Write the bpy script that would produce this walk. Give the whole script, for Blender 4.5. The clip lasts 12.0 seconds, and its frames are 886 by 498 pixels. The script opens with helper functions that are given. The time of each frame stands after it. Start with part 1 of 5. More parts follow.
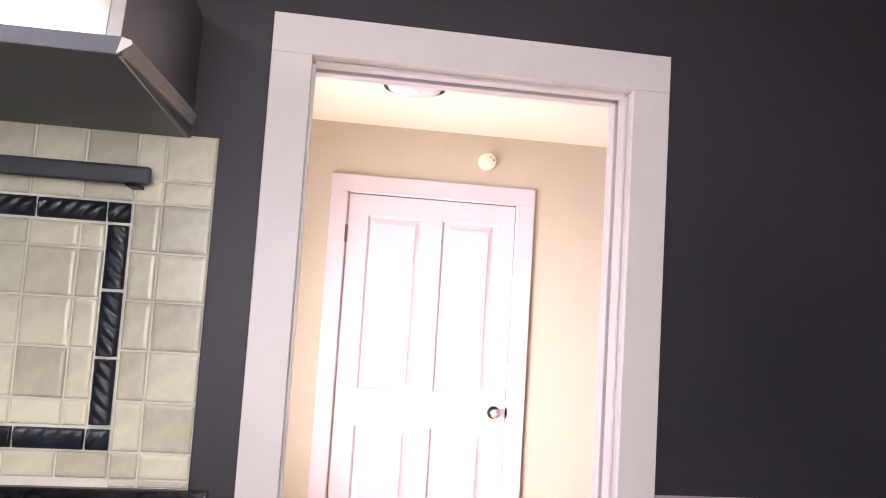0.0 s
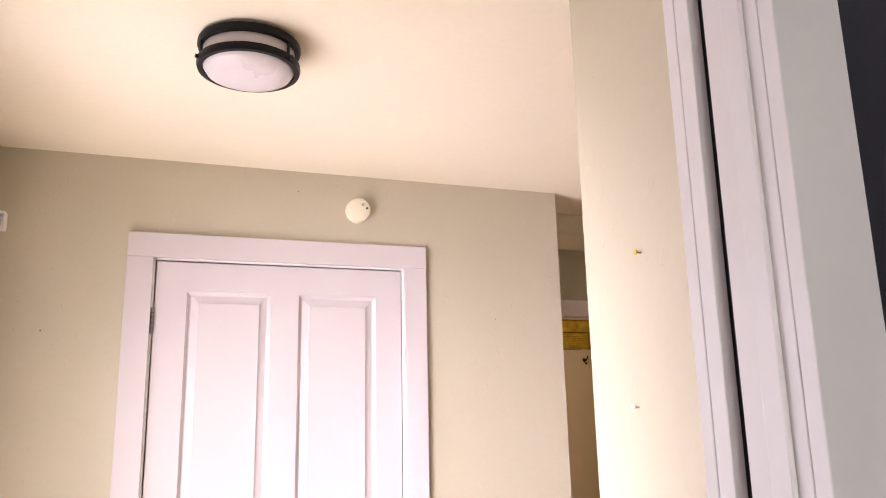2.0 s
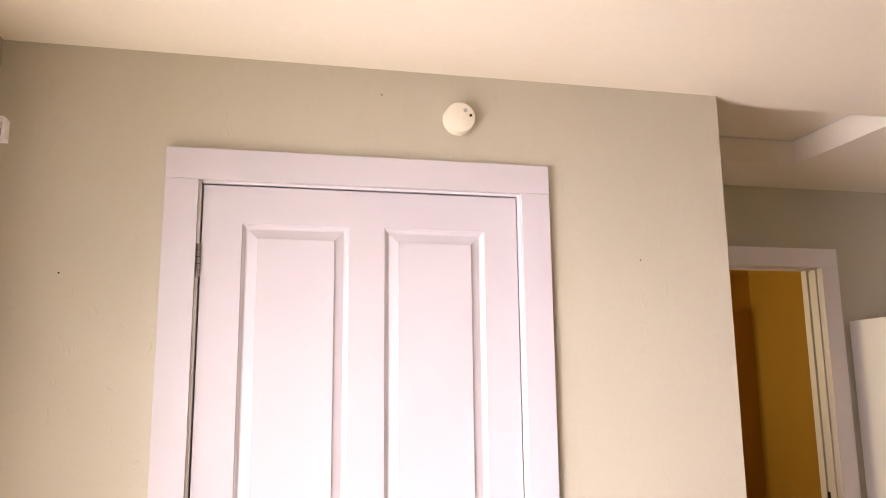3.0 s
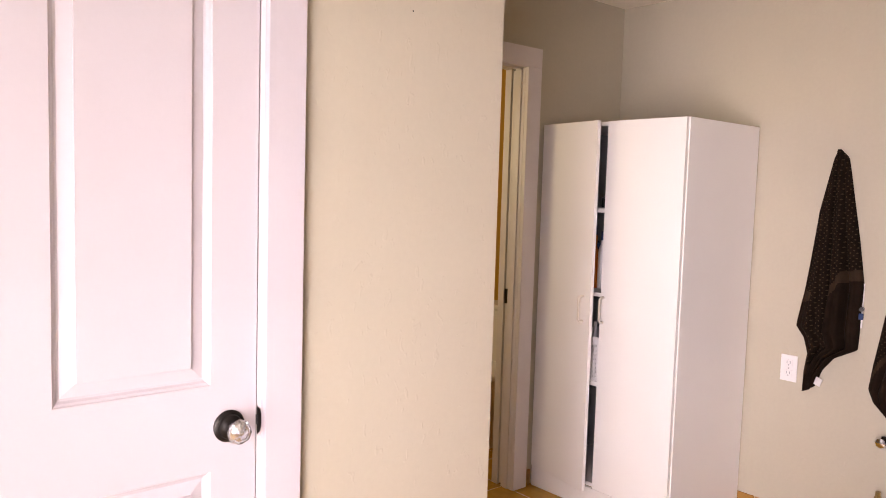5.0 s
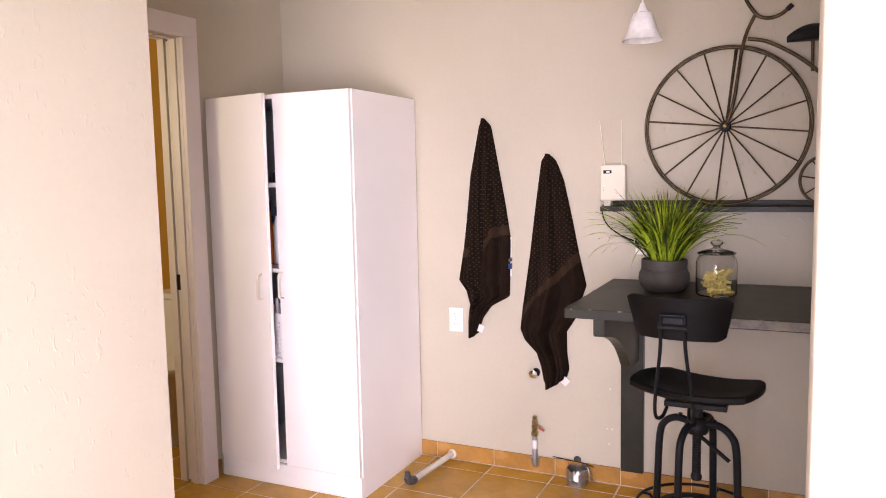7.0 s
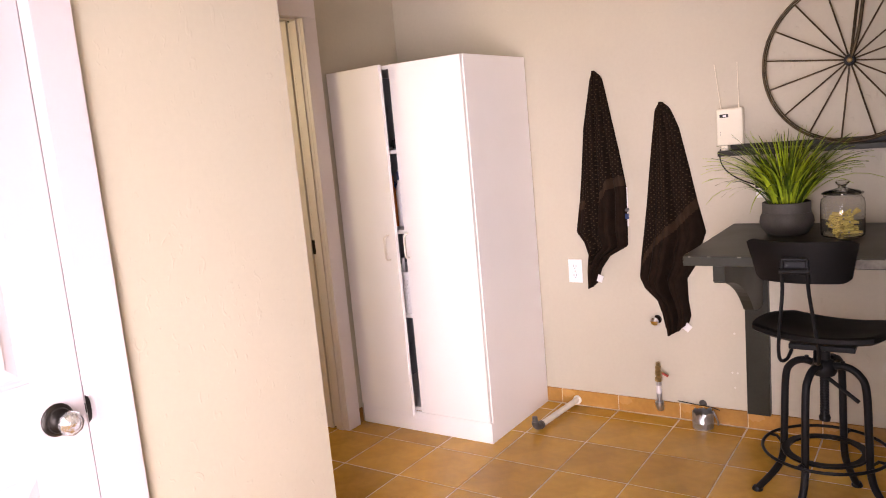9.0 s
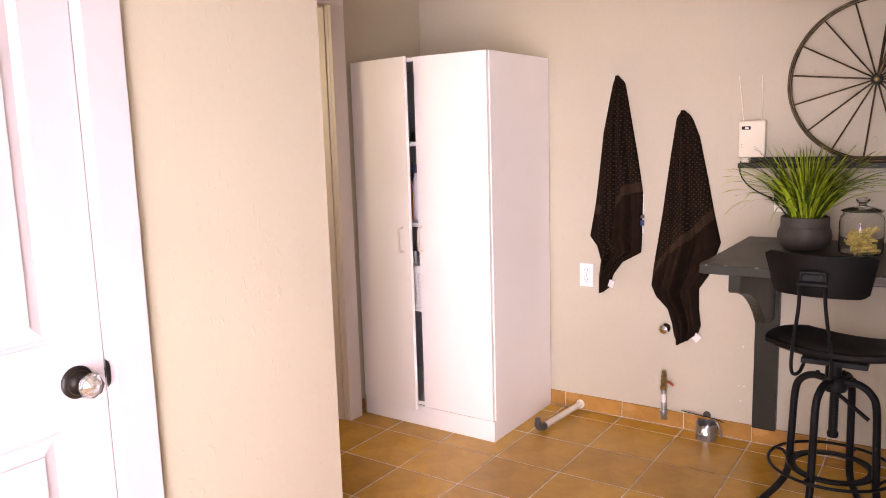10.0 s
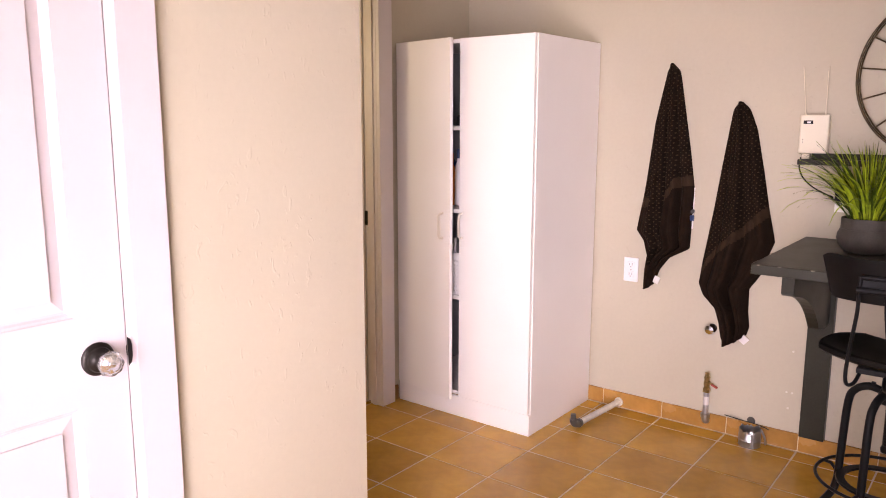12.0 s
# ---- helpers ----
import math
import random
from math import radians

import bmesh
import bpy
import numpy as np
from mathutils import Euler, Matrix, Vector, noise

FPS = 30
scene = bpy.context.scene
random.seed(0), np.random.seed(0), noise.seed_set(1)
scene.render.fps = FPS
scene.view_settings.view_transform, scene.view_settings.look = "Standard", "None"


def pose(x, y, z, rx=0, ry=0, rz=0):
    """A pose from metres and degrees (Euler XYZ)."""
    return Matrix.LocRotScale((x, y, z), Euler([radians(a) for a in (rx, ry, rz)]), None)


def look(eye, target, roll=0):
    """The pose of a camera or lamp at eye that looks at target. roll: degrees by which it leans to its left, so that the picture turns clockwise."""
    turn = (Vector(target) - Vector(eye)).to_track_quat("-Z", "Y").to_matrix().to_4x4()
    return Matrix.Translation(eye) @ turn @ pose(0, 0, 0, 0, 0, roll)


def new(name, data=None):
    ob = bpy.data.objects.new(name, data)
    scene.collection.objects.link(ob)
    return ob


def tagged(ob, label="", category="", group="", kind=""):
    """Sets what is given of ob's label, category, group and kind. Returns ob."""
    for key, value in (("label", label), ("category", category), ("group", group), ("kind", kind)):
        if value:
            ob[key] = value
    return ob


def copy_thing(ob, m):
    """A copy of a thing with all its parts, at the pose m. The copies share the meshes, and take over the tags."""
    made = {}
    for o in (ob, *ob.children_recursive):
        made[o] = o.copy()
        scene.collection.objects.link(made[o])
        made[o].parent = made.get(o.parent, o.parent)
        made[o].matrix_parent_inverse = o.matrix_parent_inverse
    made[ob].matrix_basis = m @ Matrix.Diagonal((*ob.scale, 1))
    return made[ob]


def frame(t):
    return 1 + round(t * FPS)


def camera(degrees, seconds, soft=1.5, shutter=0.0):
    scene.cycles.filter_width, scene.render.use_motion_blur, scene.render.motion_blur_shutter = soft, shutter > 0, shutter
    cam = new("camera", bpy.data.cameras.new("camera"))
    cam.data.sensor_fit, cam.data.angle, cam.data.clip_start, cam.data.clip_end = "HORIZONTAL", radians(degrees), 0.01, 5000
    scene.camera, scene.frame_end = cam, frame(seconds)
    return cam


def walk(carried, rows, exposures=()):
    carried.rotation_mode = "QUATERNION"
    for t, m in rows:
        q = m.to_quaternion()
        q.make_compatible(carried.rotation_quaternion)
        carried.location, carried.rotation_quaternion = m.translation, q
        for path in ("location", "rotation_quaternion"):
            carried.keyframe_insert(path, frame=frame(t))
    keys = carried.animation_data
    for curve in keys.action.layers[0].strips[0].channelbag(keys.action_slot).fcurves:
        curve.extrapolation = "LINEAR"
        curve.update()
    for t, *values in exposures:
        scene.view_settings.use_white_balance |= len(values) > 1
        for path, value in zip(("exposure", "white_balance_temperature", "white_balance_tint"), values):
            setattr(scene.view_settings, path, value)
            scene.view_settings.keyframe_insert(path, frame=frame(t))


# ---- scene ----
cam = camera(61.0, 12.0, soft=1.0)
PATH = [
    (0, (-0.117, -3.905, 1.442), (0.165, -1.933, 1.61), 3.6),
    (0.5, (-0.092, -3.656, 1.408), (0.292, -1.695, 1.477), 2.2),
    (1, (-0.109, -3.372, 1.395), (0.316, -1.417, 1.411), 1.8),
    (1.5, (-0.112, -3.041, 1.443), (0.468, -1.127, 1.5), 2.3),
    (2, (0.012, -2.762, 1.488), (0.669, -0.921, 1.915), -1.2),
    (2.3, (0.07, -2.549, 1.504), (0.581, -0.675, 1.982), -1.0),
    (2.5, (0.096, -2.395, 1.496), (0.561, -0.506, 1.961), -1.1),
    (3, (0.135, -2.073, 1.498), (0.565, -0.15, 1.843), -0.6),
    (3.2, (0.154, -1.957, 1.474), (0.59, -0.028, 1.771), -1.2),
    (4.8, (0.122, -1.45, 1.438), (1.282, 0.172, 1.289), 0.8),
    (5, (0.102, -1.43, 1.434), (1.399, 0.084, 1.278), 1.7),
    (5.5, (0.092, -1.412, 1.402), (1.654, -0.167, 1.288), 3.6),
    (6, (0.111, -1.401, 1.413), (1.841, -0.4, 1.337), 3.2),
    (6.5, (0.145, -1.417, 1.412), (1.936, -0.536, 1.285), 0.7),
    (7, (0.133, -1.422, 1.402), (1.933, -0.575, 1.202), -1.1),
    (7.2, (0.114, -1.442, 1.395), (1.905, -0.58, 1.174), -1.8),
    (8.8, (0.026, -1.485, 1.433), (1.668, -0.385, 1.13), -4.8),
    (9, (0.016, -1.48, 1.439), (1.648, -0.365, 1.13), -5.2),
    (9.5, (-0.005, -1.473, 1.433), (1.626, -0.352, 1.144), -4.0),
    (10, (-0.02, -1.432, 1.407), (1.612, -0.315, 1.105), -1.7),
    (10.5, (-0.071, -1.41, 1.4), (1.533, -0.259, 1.081), -0.5),
    (11, (-0.109, -1.387, 1.414), (1.476, -0.213, 1.081), 0.1),
    (11.5, (-0.082, -1.399, 1.407), (1.481, -0.196, 1.075), 0.3),
    (12, (0.056, -1.406, 1.401), (1.613, -0.196, 1.063), 0.1),
]
EXPOSURES = [
    (0, 0.52, 6250, 17), (0.7, 0.32, 6200, 15), (1.1, 0.18, 6150, 11), (1.5, 0.15, 6150, 10), (2.0, 0.15, 6250, 8), (2.5, 0.04, 6800, 9),
    (3.2, 0.14, 6200, 6), (5.0, -0.06, 6500, 11), (5.5, 0.08, 6550, 13), (6.0, 0.2, 6700, 14), (6.6, 0.4, 6250, 12), (7.2, 0.4, 5950, 13),
    (8.8, 0.28, 6350, 13), (10.0, 0.23, 6450, 15), (11.0, 0.18, 6400, 16), (12.0, 0.15, 6450, 17)]
walk(cam, [(t, look(eye, target, roll)) for t, eye, target, roll in PATH], EXPOSURES)

# ---------- light ----------
world = bpy.data.worlds.new("world")
world.use_nodes = True
scene.world = world
_wt = world.node_tree
_sky = _wt.nodes.new("ShaderNodeTexSky")
_sky.sky_type, _sky.sun_disc = "NISHITA", False
_sky.sun_elevation, _sky.sun_rotation = radians(48), radians(200)
_wt.links.new(_sky.outputs[0], _wt.nodes["Background"].inputs[0])
_wt.nodes["Background"].inputs[1].default_value = 0.10


def area(name, at, target, w, h, watts, color, spread=180):
    d = bpy.data.lights.new(name, "AREA")
    d.shape, d.size, d.size_y, d.energy, d.color = "RECTANGLE", w, h, watts, color
    d.spread = radians(spread)
    ob = new(name, d)
    ob.matrix_world = look(at, target)
    return ob


# daylight at the glazed entry door and at the kitchen window
area("sky_daylight", (-0.61, -1.07, 1.02), (3.0, -2.60, 1.02), 1.50, 1.80, 16.5, (1.0, 0.90, 0.98))
area("paving_daylight", (-0.60, -0.90, 0.80), (0.20, -0.20, 2.15), 1.25, 1.20, 11, (1.0, 0.86, 0.80), 140)
area("yard_daylight", (-0.68, -1.40, 1.00), (2.30, 0.0, 0.84), 1.05, 1.75, 26, (1.0, 0.87, 0.94), 74)
area("kitchen_daylight", (-0.2, -5.35, 1.50), (-0.2, -2.0, 1.50), 1.5, 1.1, 27, (1.0, 0.95, 0.92))
area("kitchen_lamp_light", (-1.0, -3.45, 2.325), (-1.0, -3.45, 0.0), 0.3, 0.3, 11.5, (1.0, 0.90, 0.80))
# added lamp that brightens the bathroom from an unseen, made-up opening
area("bathroom_fill", (1.33, 1.90, 1.72), (3.0, 1.95, 1.55), 0.55, 0.55, 12, (1.0, 0.80, 0.45))

# ---------- materials ----------


def mat(name, color, rough=0.5, metal=0.0, vary=0.06, scale=6.0, fine=80.0, bump=0.05, depth=0.002, coat=0.0, trans=0.0,
        ior=1.45, stain=None, random_part=0.0, detail=None, islands=0.0):
    m = bpy.data.materials.new(name)
    m.use_nodes = True
    nt = m.node_tree
    p = nt.nodes["Principled BSDF"]
    p.inputs["Roughness"].default_value = rough
    p.inputs["Metallic"].default_value = metal
    p.inputs["Coat Weight"].default_value = coat
    p.inputs["Transmission Weight"].default_value = trans
    p.inputs["IOR"].default_value = ior
    tc = nt.nodes.new("ShaderNodeTexCoord")

    def noise_node(s, det=4.0):
        n = nt.nodes.new("ShaderNodeTexNoise")
        n.inputs["Scale"].default_value, n.inputs["Detail"].default_value = s, det
        nt.links.new(tc.outputs["Object"], n.inputs["Vector"])
        return n

    def math_node(op, a, b):
        n = nt.nodes.new("ShaderNodeMath")
        n.operation = op
        for i, v in enumerate((a, b)):
            if isinstance(v, (int, float)):
                n.inputs[i].default_value = v
            else:
                nt.links.new(v, n.inputs[i])
        return n.outputs[0]

    big, small = noise_node(scale), noise_node(fine)
    both = math_node("ADD", math_node("MULTIPLY", big.outputs[0], 0.7), math_node("MULTIPLY", small.outputs[0], 0.3))
    if random_part:
        info = nt.nodes.new("ShaderNodeObjectInfo")
        both = math_node("ADD", both, math_node("MULTIPLY", math_node("SUBTRACT", info.outputs["Random"], 0.5), random_part))
    if islands:
        geo = nt.nodes.new("ShaderNodeNewGeometry")
        both = math_node("ADD", both, math_node("MULTIPLY", math_node("SUBTRACT", geo.outputs["Random Per Island"], 0.5), islands))
    ramp = nt.nodes.new("ShaderNodeValToRGB")
    lo = stain or tuple(c * (1 - vary * 2) for c in color)
    hi = tuple(min(1.0, c * (1 + vary * 2)) for c in color)
    ramp.color_ramp.elements[0].position, ramp.color_ramp.elements[1].position = 0.25, 0.75
    ramp.color_ramp.elements[0].color, ramp.color_ramp.elements[1].color = (*lo, 1), (*hi, 1)
    nt.links.new(both, ramp.inputs[0])
    nt.links.new(ramp.outputs[0], p.inputs["Base Color"])
    if rough >= 0.85:
        p.inputs["Specular IOR Level"].default_value = 0.1
    if rough > 0.08 and not trans:
        nt.links.new(math_node("ADD", math_node("MULTIPLY", big.outputs[0], 0.14), rough - 0.07), p.inputs["Roughness"])
    if bump:
        b = nt.nodes.new("ShaderNodeBump")
        b.inputs["Strength"].default_value, b.inputs["Distance"].default_value = bump, depth
        height = small.outputs[0]
        if detail == "trowel":
            # skim coat: sparse raised flecks and soft waves
            height = math_node("MULTIPLY", both, 0.5)
            st = nt.nodes.new("ShaderNodeMapping")
            st.inputs["Scale"].default_value = (1.0, 1.0, 0.55)
            nt.links.new(tc.outputs["Object"], st.inputs[0])
            for s_, lo_, hi_, amount in ((30.0, 0.68, 0.72, 0.36), (55.0, 0.685, 0.72, 0.3)):
                n = noise_node(s_, 1.5)
                n.inputs["Distortion"].default_value = 0.9
                nt.links.new(st.outputs[0], n.inputs["Vector"])
                fleck = nt.nodes.new("ShaderNodeMapRange")
                fleck.inputs[1].default_value, fleck.inputs[2].default_value = lo_, hi_
                nt.links.new(n.outputs[0], fleck.inputs[0])
                height = math_node("ADD", height, math_node("MULTIPLY", fleck.outputs[0], amount))
        if detail == "waffle":
            sep = nt.nodes.new("ShaderNodeSeparateXYZ")
            nt.links.new(tc.outputs["Object"], sep.inputs[0])
            a = math_node("SINE", math_node("MULTIPLY", math_node("ADD", sep.outputs[1], sep.outputs[2]), 290.0), 0)
            c = math_node("SINE", math_node("MULTIPLY", math_node("SUBTRACT", sep.outputs[1], sep.outputs[2]), 290.0), 0)
            dots = math_node("GREATER_THAN", math_node("MINIMUM", a, c), 0.58)
            mix = nt.nodes.new("ShaderNodeMix")
            mix.data_type = "RGBA"
            nt.links.new(dots, mix.inputs[0])
            nt.links.new(ramp.outputs[0], mix.inputs[6])
            mix.inputs[7].default_value = (0.050, 0.033, 0.019, 1)
            nt.links.new(mix.outputs[2], p.inputs["Base Color"])
            height = math_node("ADD", math_node("MULTIPLY", dots, -0.8), math_node("MULTIPLY", small.outputs[0], 0.6))
        if detail == "brushed":
            st = nt.nodes.new("ShaderNodeMapping")
            st.inputs["Scale"].default_value = (1, 60, 60)
            nt.links.new(tc.outputs["Object"], st.inputs[0])
            nt.links.new(st.outputs[0], small.inputs["Vector"])
        nt.links.new(height, b.inputs["Height"])
        nt.links.new(b.outputs[0], p.inputs["Normal"])
    return m


M = dict(
    wall=mat("beige_wall_paint", (0.50, 0.452, 0.348), 0.55, vary=0.03, scale=1.5, fine=60, bump=0.35, depth=0.005, detail="trowel"),
    ceiling=mat("ceiling_paint", (0.86, 0.79, 0.66), 0.7, vary=0.03, scale=1.2, fine=50, bump=0.15, depth=0.002),
    charcoal=mat("charcoal_wall_paint", (0.027, 0.025, 0.034), 0.5, vary=0.12, scale=2.0, fine=90, bump=0.1, depth=0.001),
    trim=mat("white_trim_paint", (0.74, 0.69, 0.69), 0.33, vary=0.02, scale=5, fine=70, bump=0.04, depth=0.001),
    door=mat("white_door_paint", (0.575, 0.528, 0.548), 0.36, vary=0.015, scale=4, fine=120, bump=0.03, depth=0.001),
    wainscot=mat("pale_wainscot_paint", (0.55, 0.545, 0.53), 0.4, vary=0.03),
    ochre=mat("mustard_wall_paint", (0.42, 0.225, 0.022), 0.6, vary=0.05, scale=2),
    melamine=mat("white_melamine", (0.88, 0.85, 0.825), 0.38, vary=0.012, scale=3, fine=200, bump=0.02, depth=0.0006),
    # grey for the cabinet's inner shade, and for small grey details
    inner=mat("grey_and_inside_shade", (0.36, 0.37, 0.375), 0.6, vary=0.05),
    handle=mat("cream_plastic", (0.78, 0.72, 0.64), 0.3, vary=0.02, bump=0.0),
    terracotta=mat("glazed_terracotta", (0.47, 0.262, 0.030), 0.24, vary=0.14, scale=6.5, fine=30, bump=0.14, depth=0.002,
                   random_part=0.20, stain=(0.345, 0.172, 0.017)),
    base_tile=mat("glazed_terracotta_base", (0.34, 0.175, 0.042), 0.26, vary=0.16, scale=7, fine=40, bump=0.1, depth=0.002, random_part=0.4),
    grout=mat("cement_grout", (0.62, 0.51, 0.35), 0.85, vary=0.15, scale=12, fine=200, bump=0.4),
    celadon=mat("celadon_glazed_tile", (0.61, 0.59, 0.46), 0.22, vary=0.10, scale=9, fine=40, bump=0.18, depth=0.003, coat=0.12, random_part=0.5),
    rope=mat("blue_black_glazed_tile", (0.016, 0.022, 0.032), 0.32, vary=0.3, scale=20, fine=90, bump=0.03, coat=0.1),
    white_grout=mat("pale_grout", (0.70, 0.67, 0.60), 0.8, vary=0.08, bump=0.3),
    steel=mat("brushed_steel", (0.60, 0.59, 0.58), 0.22, metal=1.0, vary=0.06, bump=0.06, depth=0.0005, detail="brushed"),
    # darker copy of the steel, with the hood end's shade in its colour
    hood_trim=mat("shaded_steel_trim", (0.24, 0.235, 0.25), 0.40, metal=0.9, vary=0.08, bump=0.05),
    # paler, less metallic steel: the kitchen's reflection is put into its colour
    hood_edge=mat("steel_edge_with_sheen", (0.46, 0.44, 0.43), 0.5, metal=0.3, vary=0.10, scale=30, bump=0.05),
    rail=mat("blue_grey_iron", (0.062, 0.062, 0.078), 0.45, metal=0.2, vary=0.12, scale=18, bump=0.1),
    hood_under=mat("dark_hood_underside", (0.085, 0.09, 0.112), 0.45, metal=0.3, vary=0.06),
    iron=mat("black_iron", (0.010, 0.010, 0.011), 0.40, metal=0.2, vary=0.15, fine=150, bump=0.1),
    granite=mat("black_granite", (0.015, 0.015, 0.016), 0.15, vary=0.4, scale=60, fine=300, bump=0.0),
    bronze=mat("oil_rubbed_bronze", (0.022, 0.018, 0.016), 0.36, metal=0.6, vary=0.2, scale=30, bump=0.05),
    crystal=mat("clear_cut_glass", (0.97, 0.97, 0.97), 0.02, vary=0.0, bump=0.0, trans=0.92, ior=1.52),
    nickel=mat("satin_nickel", (0.42, 0.40, 0.37), 0.3, metal=1.0, vary=0.06, bump=0.02),
    hinge=mat("dull_hinge_steel", (0.26, 0.235, 0.21), 0.42, metal=0.7, vary=0.12, scale=40, bump=0.05),
    chrome=mat("chrome", (0.75, 0.75, 0.76), 0.06, metal=1.0, vary=0.02, bump=0.0),
    opal=mat("frosted_lamp_glass", (0.62, 0.58, 0.60), 0.28, vary=0.02, bump=0.0),
    marbled=mat("marbled_glass", (0.86, 0.83, 0.79), 0.25, vary=0.14, scale=16, fine=50, bump=0.1),
    plastic=mat("off_white_plastic", (0.77, 0.71, 0.57), 0.35, vary=0.02, bump=0.02),
    white_plastic=mat("white_plastic", (0.82, 0.79, 0.78), 0.3, vary=0.015, bump=0.0),
    dark=mat("dark_gap", (0.01, 0.01, 0.01), 0.8, vary=0.1, bump=0.0),
    towel=mat("brown_waffle_terry", (0.0125, 0.0072, 0.004), 0.95, vary=0.25, scale=20, fine=500, bump=0.9, depth=0.003, detail="waffle"),
    towel_band=mat("brown_woven_band", (0.032, 0.019, 0.011), 0.85, vary=0.15, scale=30, fine=600, bump=0.5, depth=0.001),
    towel_hem=mat("brown_terry", (0.014, 0.0078, 0.0045), 0.95, vary=0.2, scale=20, fine=500, bump=0.8, depth=0.002),
    cloth_tag=mat("white_cloth_tag", (0.75, 0.72, 0.70), 0.8, vary=0.03, fine=300, bump=0.1),
    counter=mat("charcoal_painted_wood", (0.030, 0.029, 0.021), 0.38, vary=0.12, scale=7, fine=120, bump=0.12, depth=0.001),
    worn=mat("worn_counter_edge", (0.17, 0.15, 0.12), 0.6, vary=0.3, scale=14, fine=90, bump=0.3),
    seat=mat("black_stained_wood", (0.0045, 0.004, 0.004), 0.5, vary=0.25, scale=9, fine=90, bump=0.15, depth=0.001),
    metal_bike=mat("antiqued_dark_metal", (0.078, 0.055, 0.028), 0.32, metal=0.85, vary=0.45, scale=22, fine=120, bump=0.15, depth=0.001,
                   stain=(0.012, 0.011, 0.010)),
    brass=mat("aged_brass", (0.36, 0.27, 0.12), 0.32, metal=1.0, vary=0.2, scale=40, bump=0.1),
    saddle=mat("black_leather", (0.014, 0.014, 0.015), 0.45, vary=0.2, fine=200, bump=0.2),
    pot=mat("grey_ceramic", (0.075, 0.066, 0.057), 0.6, vary=0.15, scale=18, fine=150, bump=0.25, depth=0.001),
    grass=mat("green_blades", (0.200, 0.255, 0.011), 0.38, vary=0.35, scale=25, fine=80, bump=0.0, islands=0.9, stain=(0.030, 0.058, 0.004)),
    glass=mat("clear_glass", (1.0, 1.0, 1.0), 0.02, vary=0.0, bump=0.0, trans=1.0, ior=1.2),
    jar=mat("jar_glass", (1.0, 1.0, 1.0), 0.02, vary=0.0, bump=0.0, trans=1.0, ior=1.38),
    peg=mat("pale_clothespin_wood", (0.90, 0.67, 0.21), 0.6, vary=0.15, scale=60, fine=200, bump=0.1, random_part=0.4),
    galv=mat("galvanised_steel", (0.46, 0.47, 0.48), 0.34, metal=0.9, vary=0.15, scale=25, fine=120, bump=0.1),
    pvc=mat("off_white_pipe", (0.66, 0.61, 0.52), 0.45, vary=0.12, scale=14, bump=0.1),
    black_pipe=mat("grey_fitting", (0.065, 0.058, 0.050), 0.45, vary=0.2, scale=25, bump=0.2),
    red=mat("red_valve_handle", (0.33, 0.05, 0.03), 0.45, vary=0.1, bump=0.0),
    bamboo=mat("yellow_bamboo_blind", (0.62, 0.47, 0.08), 0.6, vary=0.25, scale=20, fine=150, bump=0.3),
    porcelain=mat("white_porcelain", (0.80, 0.77, 0.73), 0.12, vary=0.01, bump=0.0),
    orange=mat("orange_plastic", (0.65, 0.18, 0.02), 0.4, vary=0.05, bump=0.0),
    blue=mat("blue_plastic", (0.012, 0.03, 0.10), 0.4, vary=0.05, bump=0.0),
    dark_floor=mat("dark_kitchen_floor", (0.13, 0.09, 0.06), 0.5, vary=0.15, scale=4),
    ground=mat("pale_concrete", (0.42, 0.40, 0.37), 0.9, vary=0.12, scale=2, fine=60, bump=0.3),
    chip=mat("bare_plaster_chip", (0.66, 0.62, 0.55), 0.8, vary=0.1),
)

for key in ("seat", "iron", "saddle", "counter"):
    M[key].node_tree.nodes["Principled BSDF"].inputs["Specular IOR Level"].default_value = 0.2

# ---------- building helpers ----------
ORIGIN = {}


def thing(name, at, label, category, group="", kind=""):
    ob = new(name)
    ob.empty_display_size = 0.05
    ob.location = at
    ORIGIN[ob.name] = Vector(at)
    return tagged(ob, label, category, group, kind)


def part(name, bm, material, parent=None, label="", smooth=False, at=None):
    """Links a bmesh in world coordinates as one mesh, under a thing or part, or alone with its origin at the given place."""
    o = ORIGIN[parent.name] if parent else Vector(at or (0, 0, 0))
    bmesh.ops.translate(bm, verts=bm.verts, vec=-o)
    bmesh.ops.recalc_face_normals(bm, faces=bm.faces)
    me = bpy.data.meshes.new(name)
    bm.to_mesh(me)
    bm.free()
    for m in material if isinstance(material, (list, tuple)) else [material]:
        me.materials.append(m)
    if smooth:
        me.shade_smooth()
        if smooth != "all":
            me.set_sharp_from_angle(angle=radians(40))
    ob = new(name, me)
    if parent:
        ob.parent = parent
    else:
        ob.location = o
    ORIGIN[ob.name] = o
    if label:
        ob["label"] = label
    return ob


def B():
    return bmesh.new()


